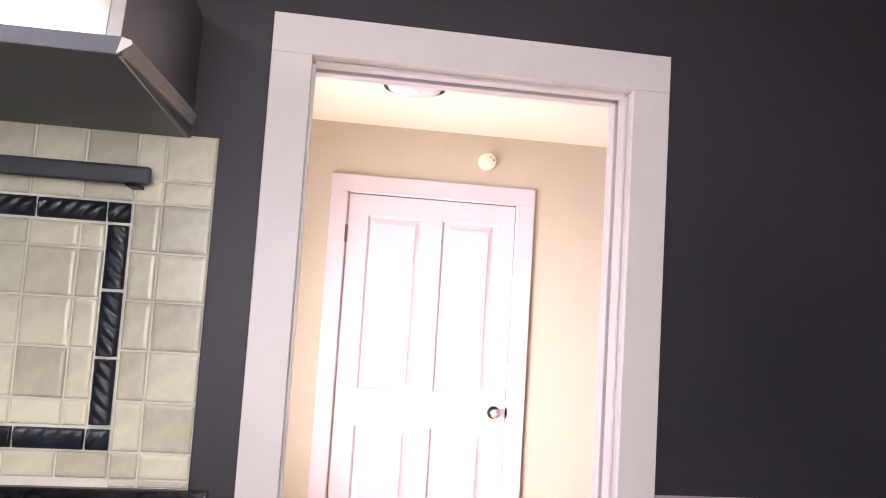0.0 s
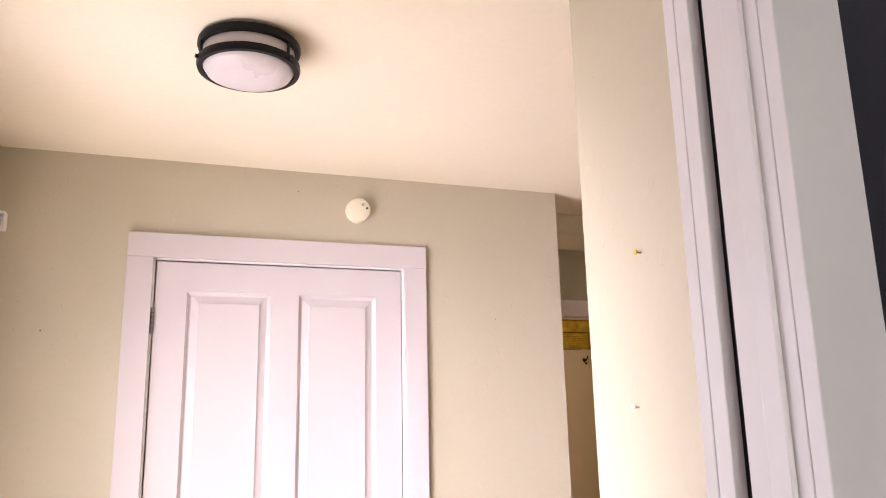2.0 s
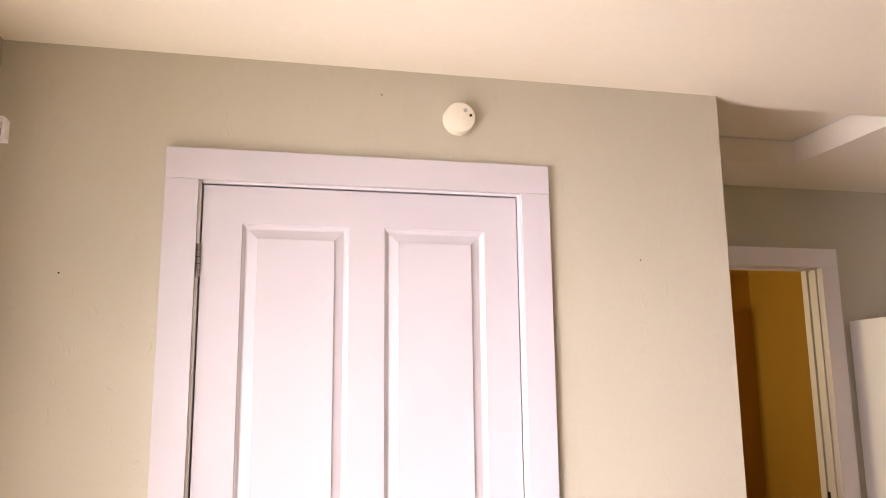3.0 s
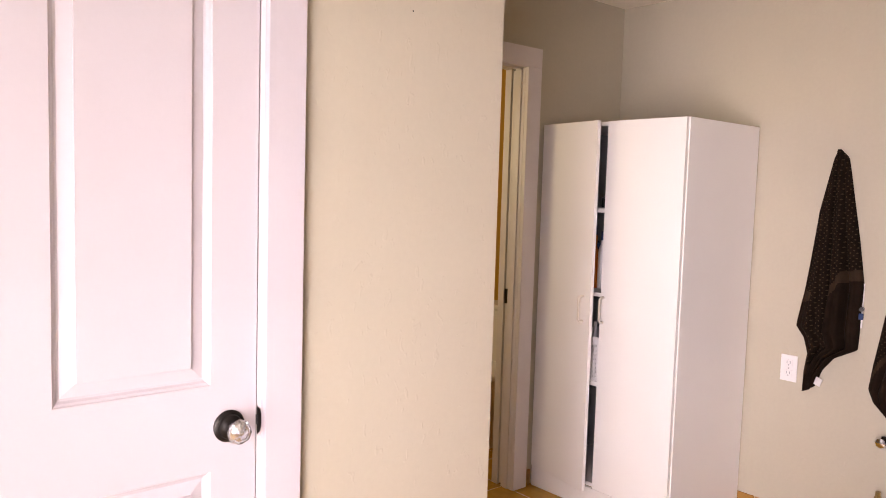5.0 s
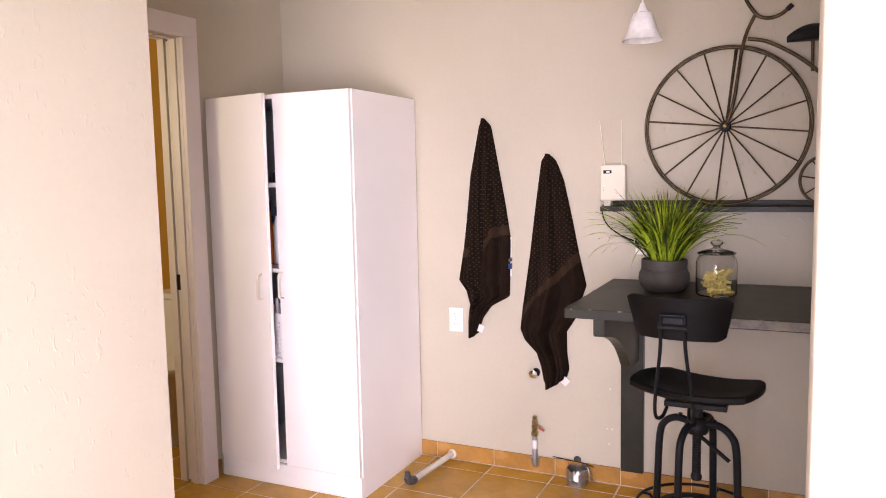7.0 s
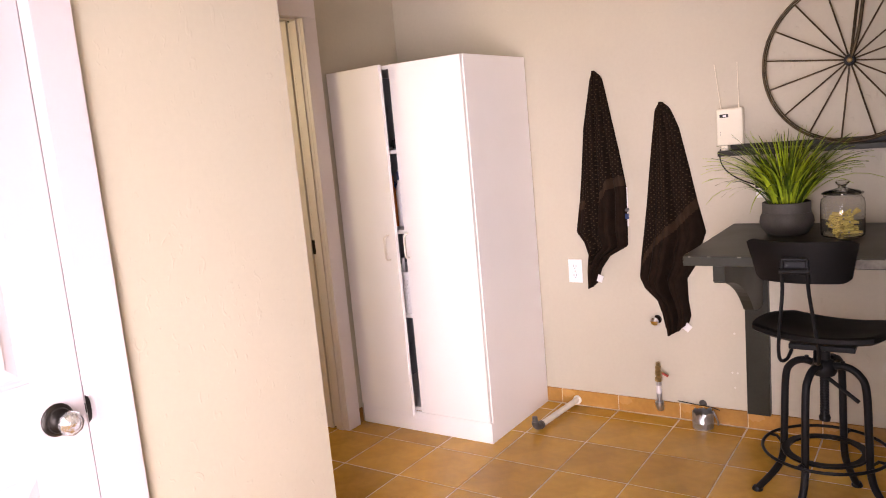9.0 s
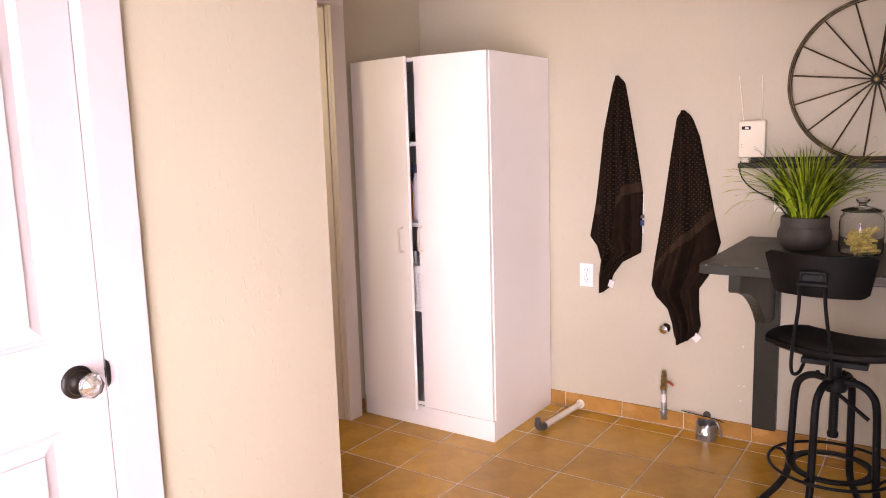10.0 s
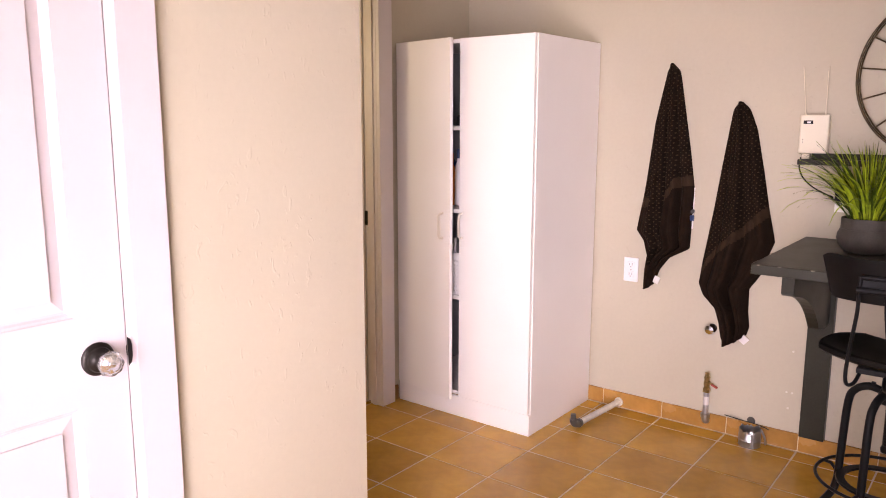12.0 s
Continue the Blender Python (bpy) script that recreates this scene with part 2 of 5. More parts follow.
def box(bm, x0, x1, y0, y1, z0, z1, bevel=0.0, seg=2, m=None):
    vs = [bm.verts.new(c) for c in ((x0, y0, z0), (x1, y0, z0), (x1, y1, z0), (x0, y1, z0), (x0, y0, z1), (x1, y0, z1), (x1, y1, z1), (x0, y1, z1))]
    fs = [bm.faces.new([vs[i] for i in f]) for f in ((3, 2, 1, 0), (4, 5, 6, 7), (0, 1, 5, 4), (1, 2, 6, 5), (2, 3, 7, 6), (3, 0, 4, 7))]
    if bevel:
        es = list({e for f in fs for e in f.edges})
        r = bmesh.ops.bevel(bm, geom=es, offset=bevel, segments=seg, affect="EDGES", profile=0.5)
        vs = list({v for f in r["faces"] for v in f.verts} | {v for v in vs if v.is_valid})
    if m is not None:
        bmesh.ops.transform(bm, matrix=m, verts=vs)
    return bm


def tube(bm, pts, r, seg=8, closed=False, caps=True):
    """A round bar along points; r is one radius or one for each point."""
    pts = [Vector(p) for p in pts]
    n = len(pts)
    rs = r if isinstance(r, (list, tuple)) else [r] * n
    rings, side = [], None
    for i, p in enumerate(pts):
        a = pts[(i - 1) % n] if closed or i else p
        b = pts[(i + 1) % n] if closed or i < n - 1 else p
        d = (b - a).normalized()
        if side is None:
            side = d.orthogonal().normalized()
        side = (side - d * side.dot(d)).normalized()
        up = d.cross(side)
        rings.append([bm.verts.new(p + rs[i] * (math.cos(k * math.tau / seg) * side + math.sin(k * math.tau / seg) * up)) for k in range(seg)])
    for i in range(n if closed else n - 1):
        a, b = rings[i], rings[(i + 1) % n]
        shift = 0
        if closed and i == n - 1:
            shift = min(range(seg), key=lambda s: (a[0].co - b[s].co).length)
        for k in range(seg):
            bm.faces.new((a[k], a[(k + 1) % seg], b[(k + 1 + shift) % seg], b[(k + shift) % seg]))
    if caps and not closed:
        bm.faces.new(rings[0][::-1])
        bm.faces.new(rings[-1])
    return bm


def lathe(bm, profile, seg=32, m=None):
    """Turns a profile of (radius, height) about z, then places it by m."""
    m = m or Matrix()
    rings = []
    for r, z in profile:
        if r < 1e-6:
            rings.append([bm.verts.new(m @ Vector((0, 0, z)))])
        else:
            rings.append([bm.verts.new(m @ Vector((r * math.cos(k * math.tau / seg), r * math.sin(k * math.tau / seg), z))) for k in range(seg)])
    for a, b in zip(rings, rings[1:]):
        for k in range(seg):
            q = (k + 1) % seg
            if len(a) == 1 and len(b) == 1:
                continue
            if len(a) == 1:
                bm.faces.new((a[0], b[k], b[q]))
            elif len(b) == 1:
                bm.faces.new((a[k], a[q], b[0]))
            else:
                bm.faces.new((a[k], a[q], b[q], b[k]))
    return bm


def prism(bm, outline, axis, lo, hi):
    """A flat outline pushed along an axis: outline is in the other two axes, in order."""
    def at(p, v):
        c = list(p)
        c.insert("xyz".index(axis), v)
        return bm.verts.new(c)
    a, b = [at(p, lo) for p in outline], [at(p, hi) for p in outline]
    bm.faces.new(a[::-1])
    bm.faces.new(b)
    for k in range(len(a)):
        q = (k + 1) % len(a)
        bm.faces.new((a[k], a[q], b[q], b[k]))
    return bm


def bend(a, b, c, n=8):
    a, b, c = Vector(a), Vector(b), Vector(c)
    return [a * (1 - t) ** 2 + b * 2 * t * (1 - t) + c * t * t for t in (i / n for i in range(n + 1))]


def spline(pts, n=6):
    """A smooth run of points through the given ones."""
    p = [Vector(q) for q in pts]
    p = [p[0] * 2 - p[1], *p, p[-1] * 2 - p[-2]]
    out = []
    for a, b, c, d in zip(p, p[1:], p[2:], p[3:]):
        for k in range(n):
            t = k / n
            out.append(0.5 * (2 * b + (c - a) * t + (2 * a - 5 * b + 4 * c - d) * t * t + (3 * b - a - 3 * c + d) * t ** 3))
    return out + [p[-2]]


def structure(name, bm, material, label):
    return tagged(part(name, bm, material), label, name.split("_")[0], kind="structure")


def paint_side(ob, axis, sign, slot, limit=None):
    """Gives the faces that look along an axis another paint."""
    for f in ob.data.polygons:
        if f.normal[axis] * sign > 0.9 and (limit is None or limit(f.center)):
            f.material_index = slot


# ---------- rooms ----------
H = 2.40                  # ceiling
XL, XW = -0.589, 3.40     # entry's window wall, laundry's long wall
YK, YE = -2.206, -2.075    # the two faces of the kitchen wall
YD = 1.02                 # laundry wall with the bathroom doorway

bm = B()
box(bm, -0.72, -0.079, 0, 0.12, 0, H)
box(bm, 0.837, 1.513, 0, 0.12, 0, H)
box(bm, -0.079, 0.837, 0, 0.12, 2.042, H)
structure("wall_closet", bm, M["wall"], "beige skim-coated wall round the white panel door")
structure("wall_closet_side", box(B(), 1.393, 1.513, 0.1205, YD, 0, H), M["wall"], "beige return wall beside the closet")
bm = B()
box(bm, -0.72, 1.393, 0.75, 0.85, 0, H)
box(bm, -0.72, -0.62, 0.12, 0.75, 0, H)
structure("wall_closet_back", bm, M["wall"], "plain wall closing the closet")

bm = B()
box(bm, -0.72, XL, -0.203, 0, 0, H)
box(bm, -0.72, XL, YE, -1.945, 0, H)
box(bm, -0.72, XL, -1.945, -0.203, 1.960, H)
structure("wall_entry", bm, M["wall"], "beige entry wall with a glazed door")

JL, JR, JT = -0.2005, 0.5605, 2.001   # pocket door opening
bm = B()
box(bm, -2.5, JL - 0.018, YK, YE, 0, H)
box(bm, JR + 0.018, XW + 0.12, YK, YE, 0, H)
box(bm, JL - 0.018, JR + 0.018, YK, YE, JT + 0.018, H)
wk = structure("wall_kitchen", bm, [M["wall"], M["charcoal"]], "kitchen wall painted charcoal on one side")
paint_side(wk, 1, -1, 1)

bm = B()
box(bm, 0.79, 0.91, YE, -1.437, 0, H, 0.008, 3)
structure("wall_stub", bm, M["wall"], "short beige wall with nails and a rounded corner")

bm = B()
box(bm, XW, XW + 0.12, YE, 2.72, 0, H)
structure("wall_laundry", bm, M["wall"], "long beige laundry wall")

DX0, DX1, DT = 1.85, 2.672, 2.012   # bathroom doorway
bm = B()
box(bm, 1.393, DX0 - 0.018, YD, YD + 0.13, 0, H)
box(bm, DX1 + 0.018, XW, YD, YD + 0.13, 0, H)
box(bm, DX0 - 0.018, DX1 + 0.018, YD, YD + 0.13, DT + 0.018, H)
wd = structure("wall_bathroom_doorway", bm, [M["wall"], M["ochre"]], "beige wall with a doorway to the bathroom")
paint_side(wd, 1, 1, 1)

# the opening in this wall is unseen, added for the bathroom lamp
bm = B()
for y0, y1, z0, z1 in ((YD, 1.6, 0, H), (2.2, 2.72, 0, H), (1.6, 2.2, 0, 1.42), (1.6, 2.2, 2.02, H)):
    box(bm, 1.27, 1.393, y0, y1, z0, z1)
structure("wall_bathroom_side", bm, M["ochre"], "mustard yellow bathroom wall with an added opening for a lamp")
bm = B()
box(bm, 1.393, 2.42, 2.60, 2.72, 0, H)
box(bm, 3.08, XW, 2.60, 2.72, 0, H)
box(bm, 2.42, 3.08, 2.60, 2.72, 0, 1.15)
box(bm, 2.42, 3.08, 2.60, 2.72, 1.97, H)
structure("wall_bathroom_back", bm, M["ochre"], "mustard yellow bathroom wall round the far window")
structure("wall_bathroom_lining", box(B(), XW - 0.012, XW - 0.002, YD + 0.13, 2.60, 0, H), M["ochre"], "mustard yellow face of the long wall")

bm = B()
box(bm, -2.62, -2.5, -5.32, YE, 0, H)
box(bm, 2.3, 2.42, -5.32, YK, 0, H)
box(bm, -2.5, -0.95, -5.32, -5.2, 0, H)
box(bm, 0.55, 2.3, -5.32, -5.2, 0, H)
box(bm, -0.95, 0.55, -5.32, -5.2, 0, 0.95)
box(bm, -0.95, 0.55, -5.32, -5.2, 2.05, H)
structure("wall_kitchen_far", bm, M["charcoal"], "charcoal kitchen walls with a window")

# ceilings, with the attic hatch cut in
HX0, HX1, HY0, HY1 = 1.56, 2.30, 0.062, 0.648
bm = B()
for x0, x1, y0, y1 in ((-2.62, XW + 0.12, -5.32, HY0), (-2.62, HX0, HY0, HY1), (HX1, XW + 0.12, HY0, HY1), (-2.62, XW + 0.12, HY1, 2.72)):
    box(bm, x0, x1, y0, y1, H, H + 0.10)
structure("ceiling", bm, M["ceiling"], "smooth warm white ceiling")
hatch = thing("attic_hatch", ((HX0 + HX1) / 2, (HY0 + HY1) / 2, H + 0.1), "recessed painted attic hatch panel in the ceiling", "hatch", kind="structure")
bm = B()
box(bm, HX0 + 0.004, HX1 - 0.004, HY0 + 0.004, HY1 - 0.004, H + 0.104, H + 0.124)
part("hatch_panel", bm, M["ceiling"], hatch)
bm = B()
for x0, x1, y0, y1 in ((HX0 - 0.03, HX0, HY0, HY1), (HX1, HX1 + 0.03, HY0, HY1), (HX0 - 0.03, HX1 + 0.03, HY0 - 0.03, HY0), (HX0 - 0.03, HX1 + 0.03, HY1, HY1 + 0.03)):
    box(bm, x0, x1, y0, y1, H + 0.1005, H + 0.17)
part("hatch_curb", bm, M["trim"], hatch)

# floors
floor = tagged(part("floor", box(B(), -0.72, XW, YE, 2.6, -0.12, -0.0018), M["grout"]), "glazed terracotta tile floor with pale grout", "floor", kind="structure")
structure("floor_kitchen", box(B(), -2.5, 2.3, -5.2, YE, -0.12, -0.003), M["dark_floor"], "dark kitchen floor")
structure("ground", box(B(), -60, 60, -60, 60, -0.40, -0.20), M["ground"], "pale concrete ground outside")


def casing(name, x0, x1, top, y, w, side, label, paint="trim"):
    """Flat casing with a butted head round an opening in a wall along x; side: -1 when it faces -y."""
    t = thing(name, ((x0 + x1) / 2, y, 0), label, "trim", kind="structure")
    a, b = sorted((y, y + side * 0.02))
    part("casing_leg", box(B(), x0 - w, x0, a, b, 0, top, 0.0015), M[paint], t)
    part("casing_leg", box(B(), x1, x1 + w, a, b, 0, top, 0.0015), M[paint], t)
    a, b = sorted((y, y + side * 0.0205))
    part("casing_head", box(B(), x0 - w, x1 + w, a, b, top + 0.0003, top + w, 0.0015), M[paint], t)
    return t


# ---------- pocket doors ----------
def pocket_frame(name, x0, x1, top, y0, y1, mid, slot_side, label, dark_clip):
    """Split jamb with the slot of a pocket door: boards, stops and the edge of the door inside."""
    t = thing(name, ((x0 + x1) / 2, (y0 + y1) / 2, 0), label, "door frame", kind="structure")
    xs, s = (x1, 1) if slot_side > 0 else (x0, -1)
    def across(a, b):
        return sorted((xs + s * a, xs + s * b))
    for a, b in ((y0 + 0.001, mid - 0.012), (mid + 0.012, y1 - 0.001)):
        part("jamb_board", box(B(), *across(0.0, 0.017), a, b, 0, top, 0.0015), M["trim"], t)
    part("jamb_stop", box(B(), *across(-0.007, 0.0), y0 + 0.019, y0 + 0.047, 0, top - 0.008, 0.002), M["trim"], t)
    # thin black sheet stands in for the darkness inside the pocket
    part("slot_lining", box(B(), *across(0.0174, 0.0178), y0 + 0.002, y1 - 0.002, 0, top), M["dark"], t)
    if dark_clip:
        door = part("pocket_door_edge", box(B(), *across(0.006, 0.0172), mid - 0.006, mid + 0.005, 0.01, top - 0.01), M["trim"], t, "edge of a pocket door slid into the wall")
        part("edge_pull", box(B(), *across(0.003, 0.0062), mid - 0.011, mid + 0.0105, 0.90, 0.97), M["bronze"], door)
    else:
        part("latch_face", box(B(), *across(0.0150, 0.0172), mid - 0.006, mid + 0.006, 1.50, 1.68), M["black_pipe"], t, "worn metal latch face in the slot")
    xo, so = (x0, -1) if slot_side > 0 else (x1, 1)
    part("jamb_board", box(B(), *sorted((xo, xo + so * 0.017)), y0 + 0.001, y1 - 0.001, 0, top, 0.0015), M["trim"], t)
    part("jamb_stop", box(B(), *sorted((xo, xo - so * 0.008)), y0 + 0.019, y0 + 0.047, 0, top - 0.008, 0.002), M["trim"], t)
    for a, b in ((y0 + 0.001, mid - 0.014), (mid + 0.014, y1 - 0.001)):
        part("head_board", box(B(), x0, x1, a, b, top, top + 0.017, 0.0015), M["trim"], t)
    part("head_stop", box(B(), x0 + 0.008, x1 - 0.008, y0 + 0.019, y0 + 0.047, top - 0.008, top, 0.002), M["trim"], t)
    # track strip, coloured dark to carry the head slot's shade
    part("track", box(B(), x0, x1, mid - 0.012, mid + 0.012, top + 0.010, top + 0.016), M["black_pipe"], t)
    return t


pocket_frame("door_frame_kitchen", JL, JR, JT, YK, YE, -2.112, 1, "white split jamb of a pocket door opening", False)
casing("trim_kitchen_door", JL, JR, JT, YK, 0.090, -1, "flat white casing on the charcoal kitchen wall")
casing("trim_kitchen_door_back", JL, JR, JT, YE, 0.090, 1, "flat white casing on the entry side")
pocket_frame("door_frame_bathroom", DX0, DX1, DT, YD, YD + 0.13, 1.098, 1, "white split jamb of the bathroom pocket door", True)
casing("trim_bathroom_door", DX0, DX1, DT, YD, 0.090, -1, "flat white casing round the bathroom doorway")

# ---------- white panel door ----------
X0, X1, Z0, Z1 = -0.064, 0.8205, 0.012, 2.0285
pd = thing("door_1", ((X0 + X1) / 2, 0, 0), "closed white four-panel interior door with a glass knob", "door", kind="structure")
COLS, ROWS = ((0.040, 0.330), (0.430, 0.722)), ((0.215, 0.848), (1.027, 1.925))
bm = B()
xs, zs = [X0, *COLS[0], *COLS[1], X1], [Z0, *ROWS[0], *ROWS[1], Z1]
for i in range(5):
    for j in range(5):
        if i in (1, 3) and j in (1, 3):
            prev = None
            for off, dy in ((0, 0), (0.002, 0.004), (0.006, 0.006), (0.010, 0.011), (0.014, 0.0125), (0.017, 0.0115), (0.0395, 0.0055), (0.0405, 0.0012)):
                ring = [bm.verts.new(c) for c in ((xs[i] + off, dy, zs[j] + off), (xs[i + 1] - off, dy, zs[j] + off), (xs[i + 1] - off, dy, zs[j + 1] - off), (xs[i] + off, dy, zs[j + 1] - off))]
                if prev:
                    for k in range(4):
                        bm.faces.new((prev[k], prev[(k + 1) % 4], ring[(k + 1) % 4], ring[k]))
                prev = ring
            bm.faces.new(prev)
        else:
            bm.faces.new([bm.verts.new(c) for c in ((xs[i], 0, zs[j]), (xs[i + 1], 0, zs[j]), (xs[i + 1], 0, zs[j + 1]), (xs[i], 0, zs[j + 1]))])
bmesh.ops.remove_doubles(bm, verts=bm.verts, dist=1e-5)
rim = [e for e in bm.edges if e.is_boundary]
ext = bmesh.ops.extrude_edge_only(bm, edges=rim)["geom"]
bmesh.ops.translate(bm, verts=[v for v in ext if isinstance(v, bmesh.types.BMVert)], vec=(0, 0.035, 0))
bmesh.ops.holes_fill(bm, edges=[e for e in bm.edges if e.is_boundary])
slab = part("door_slab", bm, M["door"], pd)
fr = thing("door_frame_closet", ((X0 + X1) / 2, 0, 0), "white jamb and stop of the panel door", "door frame", kind="structure")
part("jamb", box(B(), -0.079, -0.0692, 0.001, 0.119, 0, 2.042), M["trim"], fr)
part("jamb", box(B(), 0.8245, 0.837, 0.001, 0.119, 0, 2.042), M["trim"], fr)
part("jamb_head", box(B(), -0.067, 0.8245, 0.001, 0.119, 2.034, 2.042), M["trim"], fr)
part("door_stop", box(B(), -0.067, -0.052, 0.04, 0.055, 0, 2.034), M["trim"], fr)
part("door_stop", box(B(), 0.81, 0.8245, 0.04, 0.055, 0, 2.034), M["trim"], fr)
casing("trim_closet_door", -0.0765, 0.833, 2.040, 0, 0.086, -1, "flat white casing round the panel door", "door")
for z in (1.82, 0.39):
    hg = part("hinge", tube(B(), [(-0.0705, -0.005, z - 0.045), (-0.0705, -0.005, z + 0.045)], 0.0072, 10), M["hinge"], pd, "dull steel butt hinge")
    bm = B()
    for k in range(1, 5):
        tube(bm, [(-0.0705, -0.005, z - 0.045 + k * 0.018 - 0.0008), (-0.0705, -0.005, z - 0.045 + k * 0.018 + 0.0008)], 0.0075, 10)
    part("knuckle_gap", bm, M["dark"], hg)
    part("leaf", box(B(), -0.076, -0.0645, -0.0012, 0.0, z - 0.045, z + 0.045), M["hinge"], hg)
KX, KZ = 0.760, 0.938
turn = pose(KX, 0, KZ, 90, 0, 0)
kb = part("door_knob", lathe(B(), [(0, 0.0), (0.033, 0.0), (0.0335, 0.004), (0.030, 0.008), (0.026, 0.009), (0.024, 0.013), (0.017, 0.015), (0.0125, 0.020), (0.0115, 0.030), (0.014, 0.036), (0, 0.036)], 36, turn), M["bronze"], pd, "dark bronze knob rosette", smooth=True)
bm = lathe(B(), [(0, 0.036), (0.015, 0.036), (0.022, 0.041), (0.0265, 0.051), (0.0225, 0.061), (0.013, 0.066), (0, 0.066)], 8, turn)
part("glass_knob", bm, M["crystal"], kb, "octagonal clear cut-glass knob")
part("knob_spindle", lathe(B(), [(0, 0.0365), (0.0135, 0.0365), (0.019, 0.043), (0.016, 0.047), (0.006, 0.056), (0, 0.058)], 8, turn), M["chrome"], kb, "silvered star inside the glass")
bm = prism(B(), [(0.8235, 0.908), (0.8235, 0.968), (0.830, 0.962), (0.8325, 0.950), (0.8325, 0.927), (0.830, 0.914)], "y", -0.0022, -0.0004)
part("strike_plate", bm, M["bronze"], fr, "dark bronze strike plate lip")
part("latch", box(B(), 0.8222, 0.8245, 0.002, 0.02, 0.928, 0.950, 0.001), M["bronze"], pd)

# ---------- glazed entry door in the left wall ----------
ed = thing("door_2", (-0.64, -1.03, 0), "white sliding glass exterior door with two panels", "door", kind="structure")
for y0, y1, x in ((-1.94, -1.01, -0.700), (-1.06, -0.21, -0.655)):
    lf = part("sliding_panel", box(B(), x, x + 0.03, y0, y0 + 0.045, 0.02, 1.975, 0.002), M["door"], ed)
    part("stile", box(B(), x, x + 0.03, y1 - 0.045, y1, 0.02, 1.975, 0.002), M["door"], lf)
    part("rail", box(B(), x, x + 0.03, y0 + 0.045, y1 - 0.045, 1.92, 1.975, 0.002), M["door"], lf)
    part("rail", box(B(), x, x + 0.03, y0 + 0.045, y1 - 0.045, 0.02, 0.09, 0.002), M["door"], lf)
    gl = part("pane", box(B(), x + 0.012, x + 0.017, y0 + 0.0455, y1 - 0.0455, 0.0905, 1.9195), M["glass"], lf)
    gl.visible_shadow = False
et = thing("trim_entry_door", (XL, -1.03, 0), "flat white casing round the sliding glass door", "trim", kind="structure")
part("casing_leg", box(B(), XL, XL + 0.02, -0.203, -0.115, 0, 1.958, 0.0025), M["trim"], et)
part("casing_leg", box(B(), XL, XL + 0.02, -2.033, -1.945, 0, 1.958, 0.0025), M["trim"], et)
part("casing_head", box(B(), XL, XL + 0.0205, -2.033, -0.115, 1.959, 2.040, 0.0025), M["trim"], et)
part("jamb", box(B(), -0.72, XL, -0.207, -0.2035, 0, 1.958), M["trim"], et)

# blind bracket above the casing head
br = thing("blind_bracket", (XL, -0.14, 2.105), "small clear and metal blind bracket screwed to the wall", "bracket")
part("back_plate", box(B(), XL, XL + 0.002, -0.165, -0.120, 2.078, 2.136), M["nickel"], br)
part("side_plate", box(B(), XL + 0.002, XL + 0.075, -0.124, -0.122, 2.079, 2.135), M["white_plastic"], br)
part("top_plate", box(B(), XL + 0.002, XL + 0.075, -0.165, -0.1242, 2.133, 2.135), M["white_plastic"], br)
part("clip", box(B(), XL + 0.030, XL + 0.060, -0.160, -0.130, 2.096, 2.114, 0.001), M["nickel"], br)
part("end_tab", box(B(), XL + 0.073, XL + 0.075, -0.165, -0.1242, 2.085, 2.1328), M["white_plastic"], br)
for z in (2.092, 2.122):
    part("screw", lathe(B(), [(0, 0.003), (0.0035, 0.0025), (0.004, 0)], 10, pose(XL + 0.002, -0.150, z, 0, 90, 0)), M["iron"], br)

# ---------- smoke alarm ----------
sm = thing("smoke_alarm", (0.648, 0, 2.258), "round off-white smoke alarm on the wall above the door", "smoke alarm")
turn = pose(0.648, 0, 2.258, 90, 0, 0)
part("base", lathe(B(), [(0, 0), (0.047, 0), (0.047, 0.012), (0, 0.012)], 40, turn), M["plastic"], sm, smooth=True)
part("cover", lathe(B(), [(0, 0.012), (0.0465, 0.012), (0.0465, 0.028), (0.044, 0.034), (0.038, 0.036), (0, 0.037)], 40, turn), M["plastic"], sm, smooth=True)
part("test_button", lathe(B(), [(0, 0.034), (0.006, 0.034), (0.006, 0.0375), (0, 0.038)], 16, turn @ pose(0.014, 0.02, 0)), M["inner"], sm)
part("indicator", lathe(B(), [(0, 0.034), (0.0042, 0.034), (0.0042, 0.0375), (0, 0.038)], 12, turn @ pose(0.030, 0.006, 0)), M["dark"], sm)

# ---------- flush ceiling lamp ----------
cl = thing("ceiling_lamp", (0.147, -0.985, H), "round flush ceiling lamp with two black rings and frosted glass, unlit", "ceiling lamp")
C = pose(0.147, -0.985, H, 180, 0, 0) @ Matrix.Diagonal((0.94, 0.94, 0.84, 1))
part("glass_drum", lathe(B(), [(0, 0.0), (0.115, 0.0), (0.118, 0.05), (0.118, 0.085), (0.108, 0.103), (0.075, 0.116), (0, 0.121)], 48, C), M["opal"], cl, "frosted white glass", smooth=True)
for z in (0.012, 0.072):
    part("ring", lathe(B(), [(0.119, z), (0.132, z), (0.133, z + 0.012), (0.130, z + 0.022), (0.118, z + 0.022), (0.119, z)], 56, C), M["iron"], cl, "black metal ring", smooth=True)
